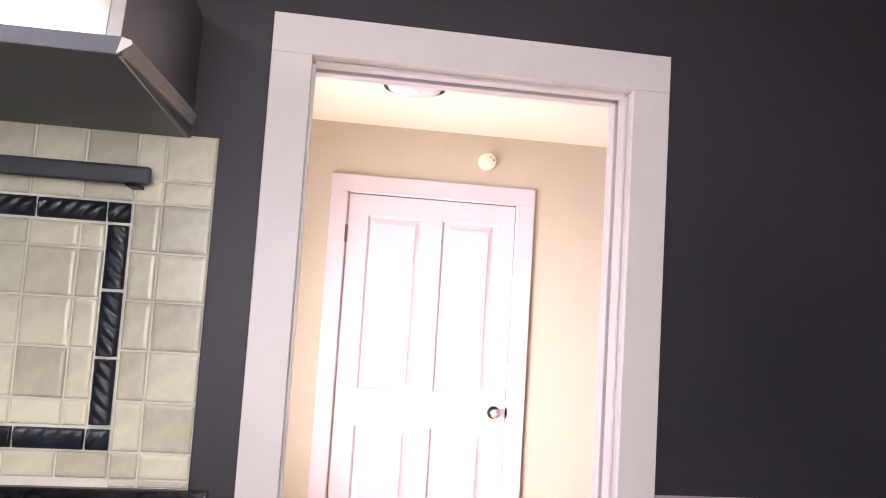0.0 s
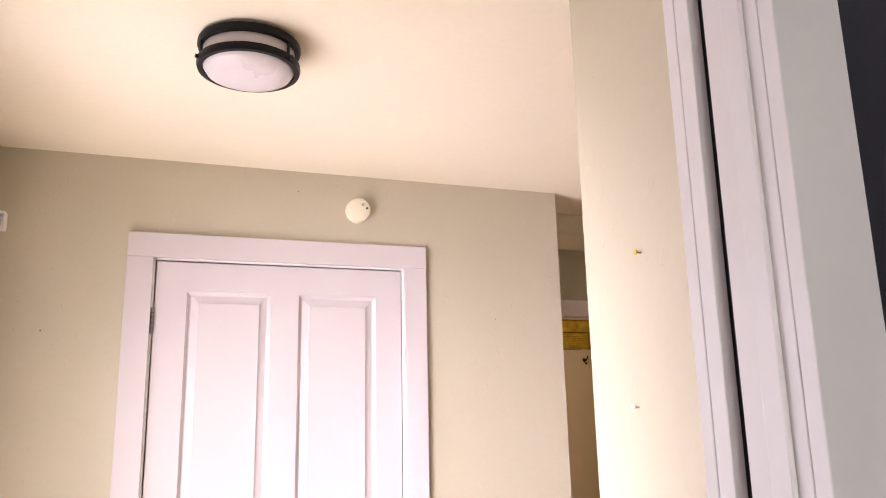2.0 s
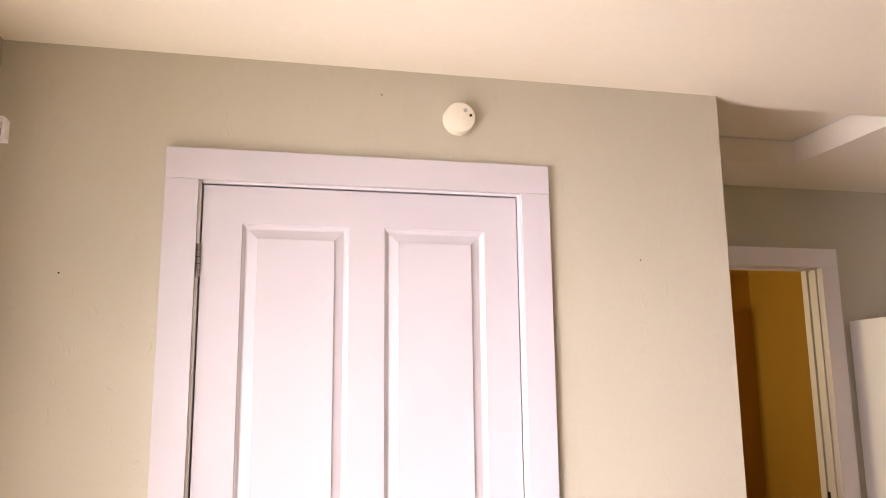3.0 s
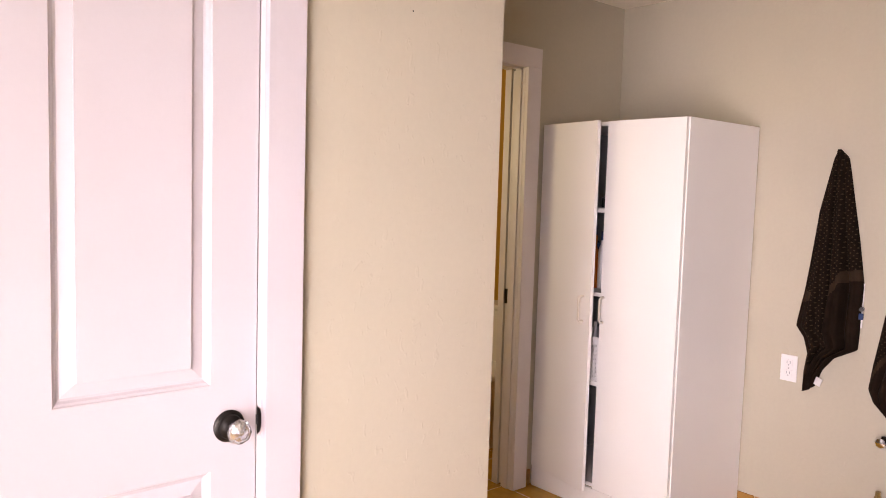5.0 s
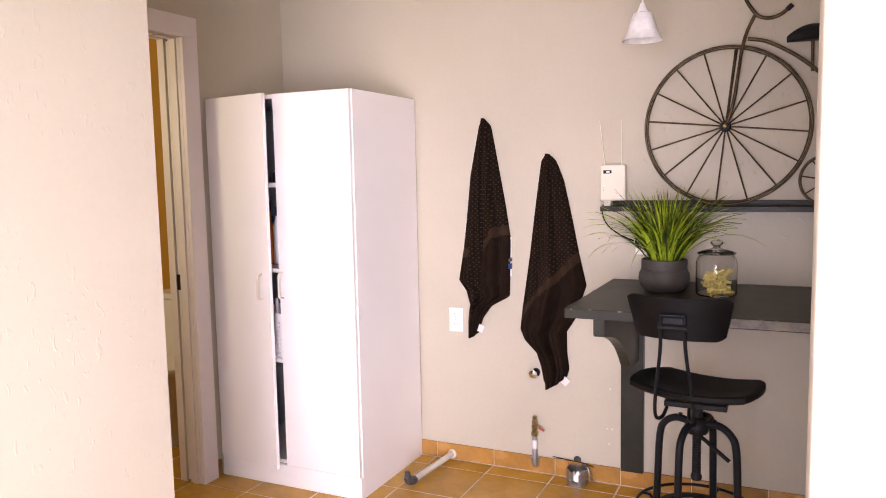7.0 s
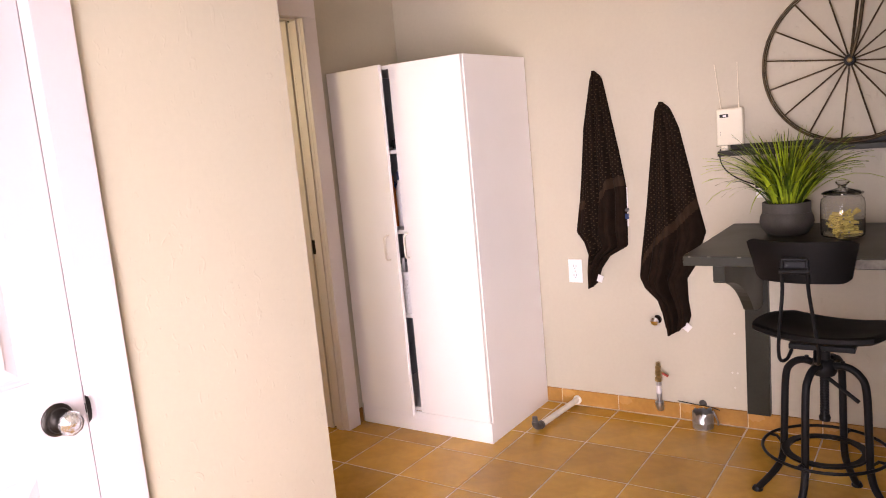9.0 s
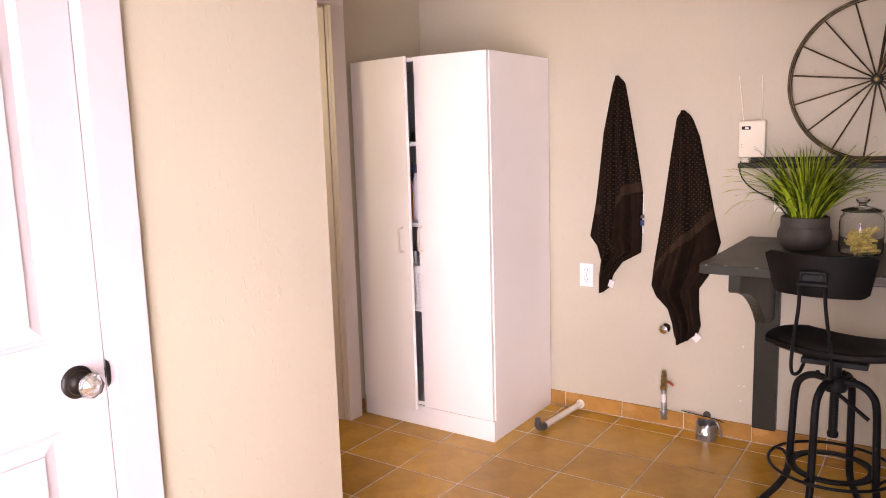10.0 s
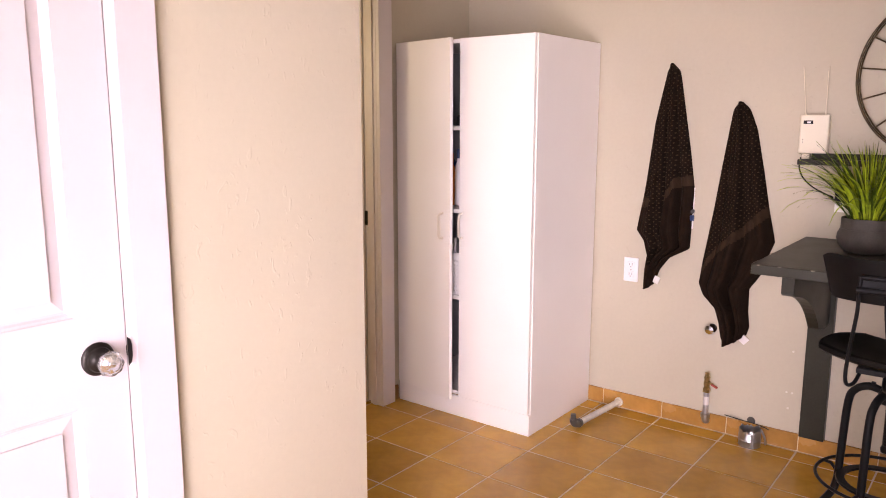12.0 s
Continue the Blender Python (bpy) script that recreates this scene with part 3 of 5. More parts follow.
for k in range(3):
    a = math.radians(75 + 120 * k)
    x, y = 0.147 + 0.119 * math.cos(a), -0.985 + 0.119 * math.sin(a)
    st = part("strut", tube(B(), [(x, y, H - 0.026), (x, y, H - 0.068)], 0.0035, 8), M["iron"], cl)
    part("screw", tube(B(), [(x * 1.0 + 0.006 * math.cos(a), y + 0.006 * math.sin(a), H - 0.070), (x + 0.013 * math.cos(a), y + 0.013 * math.sin(a), H - 0.070)], 0.005, 10), M["iron"], st)

# ---------- nails and holes in the walls ----------
for y, z, m, lab in ((-1.637, 1.762, "brass", "brass-headed nail in the wall"), (-1.596, 1.491, "nickel", "steel nail in the wall")):
    n = thing("nail", (0.79, y, z), lab, "nail", "nails in the short wall")
    part("shank", tube(B(), [(0.7895, y, z), (0.780, y, z + 0.001)], 0.0016, 8), M[m], n)
    part("head", tube(B(), [(0.780, y, z + 0.001), (0.7775, y, z + 0.0013)], 0.005, 12), M["bamboo" if m == "brass" else "white_plastic"], n)
for x, z in ((1.213, 1.852), (0.42, 2.322), (-0.41, 1.78)):
    h = part("nail_hole", lathe(B(), [(0, 0.0008), (0.0019, 0.0006), (0.0023, 0)], 10, pose(x, 0, z, 90, 0, 0)), M["dark"], at=(0, 0, 0))
    tagged(h, "small dark nail hole in the beige wall", "nail hole", "nail holes")

# ---------- laundry: white cabinet ----------
CY0, CY1, CX0, CX1, CZ = 0.245, 1.008, 2.822, 3.386, 1.757
cab = thing("wardrobe_cabinet", ((CX0 + CX1) / 2, (CY0 + CY1) / 2, 0), "tall white two-door cabinet with one door ajar", "cabinet")
part("side_panel", box(B(), CX0, CX1, CY0, CY0 + 0.018, 0, CZ, 0.001), M["melamine"], cab)
part("side_panel", box(B(), CX0, CX1, CY1 - 0.018, CY1, 0, CZ, 0.001), M["melamine"], cab)
part("top_panel", box(B(), CX0, CX1, CY0 + 0.018, CY1 - 0.018, CZ - 0.018, CZ, 0.001), M["melamine"], cab)
part("bottom_panel", box(B(), CX0, CX1, CY0 + 0.018, CY1 - 0.018, 0.100, 0.118), M["melamine"], cab)
part("plinth", box(B(), CX0 - 0.015, CX0 - 0.0005, CY0, CY1, 0, 0.098), M["melamine"], cab)
# back and side sheet put the inside's shade into a grey colour
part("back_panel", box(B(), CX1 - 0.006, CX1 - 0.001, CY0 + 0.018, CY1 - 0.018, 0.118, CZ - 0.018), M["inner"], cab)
bm = B()
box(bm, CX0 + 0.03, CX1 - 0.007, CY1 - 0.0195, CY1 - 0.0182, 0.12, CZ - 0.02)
part("side_lining", bm, M["inner"], cab, "grey sheet carrying the shade inside")
for z in (1.364, 0.985, 0.575):
    part("shelf", box(B(), CX0 + 0.008, CX1 - 0.007, CY0 + 0.0185, CY1 - 0.020, z - 0.009, z + 0.009), M["melamine"], cab)
MIDY = 0.6345


def cab_door(y_hinge, y_free, angle, handle_y):
    sgn = 1 if y_hinge > y_free else -1
    m = pose(CX0 - 0.0215, y_hinge, 0, 0, 0, sgn * -angle)
    w = abs(y_hinge - y_free)
    d = part("cabinet_door", box(B(), 0, 0.018, *sorted((0, -sgn * w)), 0.102, CZ - 0.001, 0.0012, m=m), M["melamine"], cab)
    hy = -sgn * handle_y
    pts = [(0.0, hy, 0.868), (-0.018, hy, 0.870), (-0.026, hy, 0.878), (-0.027, hy, 0.925), (-0.026, hy, 0.972), (-0.018, hy, 0.980), (0.0, hy, 0.982)]
    part("handle", tube(B(), [m @ Vector(p) for p in pts], 0.0052, 10), M["handle"], d, "cream plastic bow handle", smooth=True)


cab_door(CY1, MIDY + 0.0015, 9.5, 0.325)
cab_door(CY0 + 0.004, MIDY - 0.0015, 0.0, 0.368)
# things on the shelves seen through the gap
bk = thing("storage_basket", (2.99, 0.68, 0.584), "white perforated plastic basket on a cabinet shelf", "basket")
bx0, bx1, by0, by1, bz0, bz1 = 2.85, 3.12, 0.53, 0.86, 0.584, 0.785
bm = B()
box(bm, bx0, bx0 + 0.004, by0, by1, bz1 - 0.03, bz1)
for k in range(24):
    y = by0 + (by1 - by0) * (k + 0.5) / 24
    box(bm, bx0, bx0 + 0.003, y - 0.0042, y + 0.0042, bz0, bz1 - 0.03)
for k in range(9):
    z = bz0 + 0.01 + 0.02 * k
    box(bm, bx0 + 0.0005, bx0 + 0.0028, by0, by1, z - 0.006, z + 0.006)
part("front_lattice", bm, M["white_plastic"], bk)
for y in (by0, by1 - 0.003):
    part("side", box(B(), bx0 + 0.004, bx1, y, y + 0.003, bz0, bz1), M["white_plastic"], bk)
part("back", box(B(), bx1 - 0.003, bx1, by0 + 0.003, by1 - 0.003, bz0, bz1), M["white_plastic"], bk)
part("bottom", box(B(), bx0 + 0.004, bx1 - 0.003, by0 + 0.003, by1 - 0.003, bz0, bz0 + 0.003), M["white_plastic"], bk)


def bottle(at, r, h, mats, label):
    t = thing("bottle", at, label, "bottle", "bottles in the cabinet")
    m = Matrix.Translation(at)
    part("body", lathe(B(), [(0, 0), (r, 0.002), (r, h * 0.62), (r * 0.8, h * 0.72), (r * 0.38, h * 0.80), (r * 0.38, h * 0.84), (0, h * 0.84)], 20, m), M[mats[0]], t, smooth=True)
    part("cap", lathe(B(), [(0, h * 0.84), (r * 0.48, h * 0.84), (r * 0.45, h), (0, h)], 20, m), M[mats[1]], t, smooth=True)


bottle((2.99, 0.80, 0.995), 0.035, 0.21, ("dark", "blue"), "dark bottle with a blue cap on a shelf")
bottle((2.945, 0.785, 0.995), 0.017, 0.25, ("orange", "orange"), "orange spray bottle on a cabinet shelf")
bottle((3.02, 0.86, 0.995), 0.04, 0.29, ("blue", "blue"), "dark blue bottle on a cabinet shelf")
bottle((2.955, 0.752, 0.995), 0.019, 0.27, ("white_plastic", "blue"), "white bottle with a blue cap on a shelf")
bottle((2.905, 0.735, 0.59), 0.018, 0.255, ("white_plastic", "white_plastic"), "slim white bottle in the basket")
bottle((2.94, 0.70, 1.374), 0.045, 0.07, ("dark", "dark"), "small dark jar on the top shelf")

# ---------- towels ----------


def curve(table, v):
    return float(np.interp(v, [a for a, _ in table], [b for _, b in table]))


def towel(label, top, left, right, bottom, folds, seed, band):
    """A bath towel bunched on a hook: edges as tables of drop and y, the lower edge as a table of u and drop."""
    rnd = random.Random(seed)
    nu, nv = 60, 150
    bm, ph = B(), [rnd.uniform(0, 6.28) for _ in range(4)]
    grid, slots = [], []
    for j in range(nv + 1):
        row = []
        for i in range(nu + 1):
            u, v = i / nu, j / nv
            drop = curve(bottom, u) * v
            y0, y1 = curve(left, drop), curve(right, drop)
            y = y0 + (y1 - y0) * u
            spread = min(1.0, 0.25 + drop * 1.1)
            f = math.sin(u * folds * math.tau + ph[0] + 1.2 * v) + 0.5 * math.sin(u * folds * 2.3 * math.tau + ph[1] - 2 * v)
            belly = math.sin(math.pi * min(1, max(0, u))) ** 0.6
            x = XW - 0.006 - belly * (0.026 + 0.012 * math.sin(v * 3.1)) - spread * 0.030 * (f + 1.0) * belly
            x -= 0.004 * math.sin(7 * v + 5 * u + ph[2]) * spread
            row.append(bm.verts.new((x, y, top - drop - 0.016 * (2 * u - 1) ** 2 * math.exp(-drop / 0.03))))
        grid.append(row)
    for j in range(nv):
        for i in range(nu):
            f = bm.faces.new((grid[j][i], grid[j][i + 1], grid[j + 1][i + 1], grid[j + 1][i]))
            u, v = (i + 0.5) / nu, (j + 0.5) / nv
            lim = curve(band, u)
            d = curve(bottom, u) * v
            f.material_index = 1 if lim < d < lim + 0.045 else 2 if d >= lim + 0.045 else 0
    ob = part("bath_towel", bm, [M["towel"], M["towel_band"], M["towel_hem"]], None, smooth="all", at=(XW, (left[0][1] + right[0][1]) / 2, top))
    tagged(ob, label, "towel", "towels on the laundry wall")
    s = ob.modifiers.new("thickness", "SOLIDIFY")
    s.thickness, s.offset = 0.007, 0.0
    return ob


towel("dark brown patterned bath towel hanging on the wall", 1.650,
      [(0, -0.108), (0.03, -0.090), (0.26, -0.042), (0.50, -0.016), (0.60, -0.004), (0.753, 0.022), (0.80, -0.014), (0.87, -0.035), (1.02, -0.048)],
      [(0, -0.122), (0.03, -0.140), (0.09, -0.152), (0.37, -0.203), (0.56, -0.232), (0.74, -0.227), (0.82, -0.225), (0.87, -0.136), (0.93, -0.092), (1.02, -0.060)],
      [(0, 1.01), (0.4, 1.02), (1, 1.005)], 3.0, 3,
      [(0, 0.60), (0.2, 0.60), (0.22, 0.90), (0.45, 0.90), (0.47, 0.60), (0.7, 0.50), (1, 0.49)])
towel("long dark brown patterned towel hanging on the wall", 1.480,
      [(0, -0.405), (0.03, -0.388), (0.20, -0.364), (0.45, -0.330), (0.70, -0.292), (0.80, -0.281), (0.85, -0.303), (0.905, -0.360), (0.97, -0.382), (1.05, -0.397)],
      [(0, -0.432), (0.03, -0.450), (0.12, -0.485), (0.30, -0.525), (0.45, -0.555), (0.585, -0.586), (0.66, -0.560), (0.735, -0.537), (0.80, -0.495), (0.90, -0.497), (0.97, -0.507), (1.05, -0.485)],
      [(0, 1.03), (0.3, 1.055), (0.7, 1.04), (1, 1.005)], 2.2, 8,
      [(0, 0.75), (0.15, 0.64), (0.5, 0.54), (1, 0.43)])
for y, z, r in ((-0.088, 0.672, 20), (-0.498, 0.457, 40)):
    tg = part("towel_tag", box(B(), -0.002, 0.002, -0.016, 0.016, -0.017, 0.017, m=pose(XW - 0.035, y, z, r)), M["cloth_tag"], at=(XW - 0.035, y, z))
    tagged(tg, "small white cloth label hanging off the towel", "cloth label", "towel labels")

# ---------- wall fittings behind the towels ----------
ot = thing("wall_outlet", (XW, 0.050, 0.697), "white double wall outlet", "outlet")
part("cover_plate", box(B(), XW - 0.006, XW, 0.014, 0.086, 0.640, 0.756, 0.002), M["white_plastic"], ot)
for z in (0.675, 0.721):
    fc = part("socket", box(B(), XW - 0.0085, XW - 0.006, 0.033, 0.067, z - 0.015, z + 0.015, 0.001), M["white_plastic"], ot)
    bm = B()
    for y in (0.043, 0.057):
        box(bm, XW - 0.0092, XW - 0.0086, y - 0.0015, y + 0.0015, z - 0.002, z + 0.009)
    box(bm, XW - 0.0092, XW - 0.0086, 0.0475, 0.0525, z - 0.011, z - 0.006)
    part("slots", bm, M["inner"], fc)
part("plate_screw", lathe(B(), [(0, 0.007), (0.003, 0.007), (0.003, 0.006)], 10, pose(XW, 0.05, 0.698, 0, -90, 0)), M["nickel"], ot)

wb = thing("washer_outlet_box", (XW, -0.21, 1.01), "recessed washer outlet box with chrome valve and blue handle", "outlet box")
part("frame", box(B(), XW - 0.008, XW, -0.236, -0.225, 0.92, 1.105, 0.002), M["white_plastic"], wb)
part("frame", box(B(), XW - 0.008, XW, -0.160, -0.149, 0.92, 1.105, 0.002), M["white_plastic"], wb)
part("backing", box(B(), XW - 0.004, XW, -0.225, -0.160, 0.92, 1.105), M["inner"], wb)
part("valve", tube(B(), [(XW - 0.004, -0.232, 1.00), (XW - 0.028, -0.238, 1.00)], 0.009, 12), M["bronze"], wb)
part("valve_handle", box(B(), XW - 0.030, XW - 0.023, -0.247, -0.228, 0.958, 0.984, 0.003), M["blue"], wb)

gk = thing("wall_hook", (XW, -0.350, 0.478), "faceted chrome wall hook below the towel", "wall hook")
part("rosette", lathe(B(), [(0, 0), (0.020, 0), (0.018, 0.006), (0.008, 0.010), (0.007, 0.024), (0, 0.024)], 24, pose(XW, -0.350, 0.478, 0, -90, 0)), M["bronze"], gk, smooth=True)
part("faceted_knob", lathe(B(), [(0, 0.022), (0.012, 0.022), (0.027, 0.034), (0.020, 0.046), (0, 0.050)], 8, pose(XW, -0.350, 0.478, 0, -90, 0)), M["chrome"], gk)

# gas stub with valve
gs = thing("gas_stub", (XW - 0.02, -0.352, 0.06), "galvanised gas stub with a brass valve and red handle", "gas pipe")
gx, gy = XW - 0.033, -0.352
part("elbow", tube(B(), bend((XW, gy + 0.002, 0.045), (gx, gy, 0.040), (gx, gy, 0.075), 8), [0.017] * 9, 14), M["galv"], gs, smooth=True)
part("elbow_collar", tube(B(), [(gx, gy, 0.066), (gx, gy, 0.083)], 0.0205, 14), M["galv"], gs, smooth=True)
part("pipe", tube(B(), [(gx, gy, 0.08), (gx, gy, 0.185)], 0.0125, 14), M["galv"], gs, smooth=True)
part("pipe_label", tube(B(), [(gx, gy, 0.125), (gx, gy, 0.165)], 0.0128, 14), M["cloth_tag"], gs)
vb = part("valve_body", lathe(B(), [(0, 0), (0.017, 0), (0.017, 0.018), (0.012, 0.022), (0.015, 0.035), (0.015, 0.05), (0.012, 0.055), (0.014, 0.070), (0.0105, 0.075), (0.0105, 0.092), (0, 0.092)], 6, pose(gx, gy, 0.185)), M["brass"], gs)
part("valve_stem", tube(B(), [(gx, gy - 0.01, 0.228), (gx - 0.004, gy - 0.03, 0.226)], 0.006, 10), M["brass"], vb)
part("valve_handle", box(B(), -0.004, 0.004, -0.018, 0.012, -0.005, 0.005, 0.002, m=pose(gx - 0.006, gy - 0.032, 0.222, 25)), M["red"], vb, "worn red lever")

# drain pipe lying on the tiles
dp = thing("drain_pipe", (3.2, 0.11, 0.02), "off-white drain pipe with a grey elbow lying on the floor", "pipe")
part("pipe", tube(B(), [(XW - 0.012, 0.078, 0.030), (3.03, 0.118, 0.022)], 0.0145, 16), M["pvc"], dp, smooth=True)
part("wall_flange", tube(B(), [(XW - 0.020, 0.079, 0.030), (XW - 0.0125, 0.078, 0.030)], 0.022, 16), M["white_grout"], dp)
el = part("elbow", tube(B(), bend((3.04, 0.117, 0.023), (2.995, 0.121, 0.022), (2.997, 0.123, 0.055), 8), [0.0170] * 9, 16), M["black_pipe"], dp, smooth=True)
part("elbow_collar", tube(B(), [(2.997, 0.123, 0.050), (2.997, 0.123, 0.078)], 0.0125, 16), M["black_pipe"], el, smooth=True)
part("elbow_collar", tube(B(), [(3.034, 0.1175, 0.022), (3.050, 0.116, 0.0225)], 0.0195, 16), M["black_pipe"], el, smooth=True)

# dryer vent stub
dv = thing("vent_collar", (3.335, -0.560, 0), "crumpled galvanised vent collar standing on the tiles", "vent pipe")
bm, rnd = B(), random.Random(4)
dents = [rnd.uniform(-1, 1) for _ in range(36)]
rings = []
for r, z in ((0.046, 0.0), (0.046, 0.026), (0.0475, 0.028), (0.046, 0.030), (0.046, 0.058), (0.045, 0.074), (0.0435, 0.074), (0.0445, 0.0)):
    crush = max(0.0, (z - 0.045) / 0.03)
    rings.append([bm.verts.new((3.335 + (r + 0.006 * crush * dents[k]) * math.cos(k * math.tau / 36), -0.560 + (r + 0.006 * crush * dents[k]) * math.sin(k * math.tau / 36), z + 0.007 * crush * dents[(k * 7) % 36])) for k in range(36)])
for a, b in zip(rings, rings[1:]):
    for k in range(36):
        bm.faces.new((a[k], a[(k + 1) % 36], b[(k + 1) % 36], b[k]))
part("sleeve", bm, M["galv"], dv, smooth=True)
part("seam", box(B(), 3.290, 3.2935, -0.588, -0.576, 0.002, 0.062), M["galv"], dv)
part("strap", tube(B(), bend((3.335, -0.605, 0.082), (3.325, -0.632, 0.045), (3.355, -0.622, 0.010), 8), 0.004, 8), M["galv"], dv)
wire = part("loose_wire", tube(B(), bend((XW - 0.004, -0.43, 0.086), (XW - 0.05, -0.48, 0.10), (XW - 0.006, -0.55, 0.078), 10) + bend((XW - 0.006, -0.55, 0.078), (XW - 0.03, -0.60, 0.085), (XW - 0.02, -0.625, 0.07), 8)[1:], 0.0022, 8), M["iron"], at=(XW, -0.5, 0.08))
tagged(wire, "short black wire poking from the wall base", "wire")
pl = part("plaster_patch", lathe(B(), [(0, 0.006), (0.012, 0.005), (0.018, 0)], 12, pose(XW, -0.545, 0.086, 0, -90, 0)), M["black_pipe"], at=(XW, -0.545, 0.09))
tagged(pl, "rough grey patch round a cut pipe hole", "patch")
for y, z in ((-0.694, 0.433), (-0.680, 0.250), (-0.703, 0.250), (-0.69, 0.18)):
    c = part("paint_chip", lathe(B(), [(0, 0.0012), (0.0035, 0.001), (0.005, 0)], 8, pose(XW, y, z, 0, -90, 0)), M["chip"], at=(XW, y, z))
    tagged(c, "tiny pale chip in the wall paint", "paint chip", "paint chips")

# ---------- bar counter ----------
ct = thing("bar_counter", (3.02, -1.4, 0), "charcoal painted wooden bar counter with worn edges", "counter")
part("top", box(B(), 2.635, XW, YE, -0.705, 0.896, 0.930, 0.0025), M["counter"], ct)
rnd = random.Random(5)
wear = part("front_lipping", box(B(), 2.6343, 2.6355, YE, -1.16, 0.899, 0.9275), M["worn"], ct, "bare worn wood on the front edge")
for k in range(12):
    y = -0.72 - 1.3 * rnd.random() ** 1.6
    w = rnd.uniform(0.003, 0.012)
    part("worn_patch", box(B(), 2.6338, 2.6365, y - w, y, 0.9285 - rnd.uniform(0, 0.003), 0.9306), M["worn"], wear)
for k in range(4):
    x = 2.64 + 0.5 * rnd.random() ** 2
    part("worn_patch", box(B(), x, x + rnd.uniform(0.005, 0.03), -0.7065, -0.7043, 0.926, 0.9305), M["worn"], wear)
part("post", box(B(), XW - 0.036, XW, -0.844, -0.748, 0.078, 0.8955, 0.002), M["counter"], ct)
out = [(XW - 0.0365, 0.8955), (2.715, 0.8955), (2.715, 0.825)]
out += [tuple(p) for p in [(v.x, v.y) for v in bend((2.735, 0.815, 0), (3.00, 0.775, 0), (3.150, 0.630, 0), 10)]]
out += [(3.175, 0.606), (3.24, 0.590), (XW - 0.0365, 0.585)]
part("corbel", prism(B(), out, "y", -0.826, -0.786), M["counter"], ct)

# ---------- wall shelf ----------
sh = thing("wall_shelf", (3.34, -1.37, 1.24), "narrow dark painted wall shelf", "shelf")
part("board", box(B(), XW - 0.105, XW, -2.05, -0.672, 1.229, 1.250, 0.002), M["counter"], sh)
part("back_rail", box(B(), XW - 0.020, XW, -2.04, -0.705, 1.2503, 1.272, 0.002), M["counter"], sh)

# ---------- wireless box with two aerials ----------
rt = thing("wireless_router", (3.35, -0.712, 1.25), "off-white wireless box with two thin aerials on the shelf", "router")
bm = box(B(), XW - 0.052, XW - 0.020, -0.766, -0.659, 1.2722, 1.425, 0.006, 3)
part("case", bm, M["plastic"], rt)
part("foot", box(B(), XW - 0.05, XW - 0.025, -0.704, -0.675, 1.2502, 1.2705, 0.002), M["plastic"], rt)
part("badge", box(B(), XW - 0.0528, XW - 0.0522, -0.708, -0.673, 1.388, 1.402), M["dark"], rt, "dark rectangular badge")
part("badge_mark", box(B(), XW - 0.0534, XW - 0.0529, -0.700, -0.686, 1.391, 1.398), M["white_plastic"], rt)
bm = B()
for z in (1.315, 1.325):
    box(bm, XW - 0.0528, XW - 0.0522, -0.676, -0.673, z, z + 0.003)
part("status_light", bm, M["dark"], rt)
for (y0, y1) in ((-0.676, -0.653), (-0.748, -0.745)):
    part("aerial", tube(B(), [(XW - 0.036, y0, 1.424), (XW - 0.036, y0 + (y1 - y0) * 0.1, 1.44), (XW - 0.034, y1, 1.612)], [0.0028, 0.002, 0.0016], 8), M["plastic"], rt)
cb = part("cable", tube(B(), bend((XW - 0.05, -0.672, 1.255), (XW - 0.11, -0.66, 1.16), (XW - 0.03, -0.80, 1.10), 14), 0.0028, 8), M["iron"], at=(XW, -0.70, 1.2))
tagged(cb, "thin black cable drooping from the wireless box", "cable")
ad = thing("power_adapter", (XW - 0.02, -0.805, 1.10), "black power adapter plugged in behind the plant", "adapter")
part("wall_plate", box(B(), XW - 0.006, XW, -0.872, -0.802, 1.04, 1.155, 0.002), M["white_plastic"], ad)
part("adapter_body", box(B(), XW - 0.045, XW - 0.006, -0.858, -0.806, 1.085, 1.15, 0.004), M["iron"], ad)

# ---------- bicycle wall ornament ----------
bi = thing("bicycle_ornament", (XW - 0.04, -1.16, 1.25), "dark metal penny-farthing wall ornament with brass hub", "wall ornament")
WX, WY, WZ, WR = XW - 0.045, -1.160, 1.567, 0.312


def ring_pts(cy, cz, r, x, n=64):
    return [(x, cy + r * math.cos(k * math.tau / n), cz + r * math.sin(k * math.tau / n)) for k in range(n)]


bw = part("big_wheel", tube(B(), ring_pts(WY, WZ, WR, WX, 72), 0.0054, 10, closed=True), M["metal_bike"], bi, smooth=True)
part("inner_rim", tube(B(), ring_pts(WY, WZ, WR - 0.0095, WX, 72), 0.0030, 8, closed=True), M["metal_bike"], bw, smooth=True)
for k in range(16):
    a = math.radians(6 + 22.5 * k)
    part("spoke", tube(B(), [(WX, WY + 0.012 * math.cos(a), WZ + 0.012 * math.sin(a)), (WX, WY + (WR - 0.012) * math.cos(a), WZ + (WR - 0.012) * math.sin(a))], 0.0033, 6), M["metal_bike"], bw)
hub = part("hub", lathe(B(), [(0, -0.012), (0.020, -0.012), (0.022, 0.004), (0.016, 0.014), (0, 0.014)], 24, pose(WX, WY, WZ, 0, -90, 0)), M["iron"], bi, smooth=True)
part("hub_cap", lathe(B(), [(0, 0.013), (0.011, 0.013), (0.008, 0.020), (0.004, 0.022), (0.004, 0.026), (0, 0.027)], 20, pose(WX, WY, WZ, 0, -90, 0)), M["brass"], hub, smooth=True)
SY, SZ = WY - 0.078, 1.925
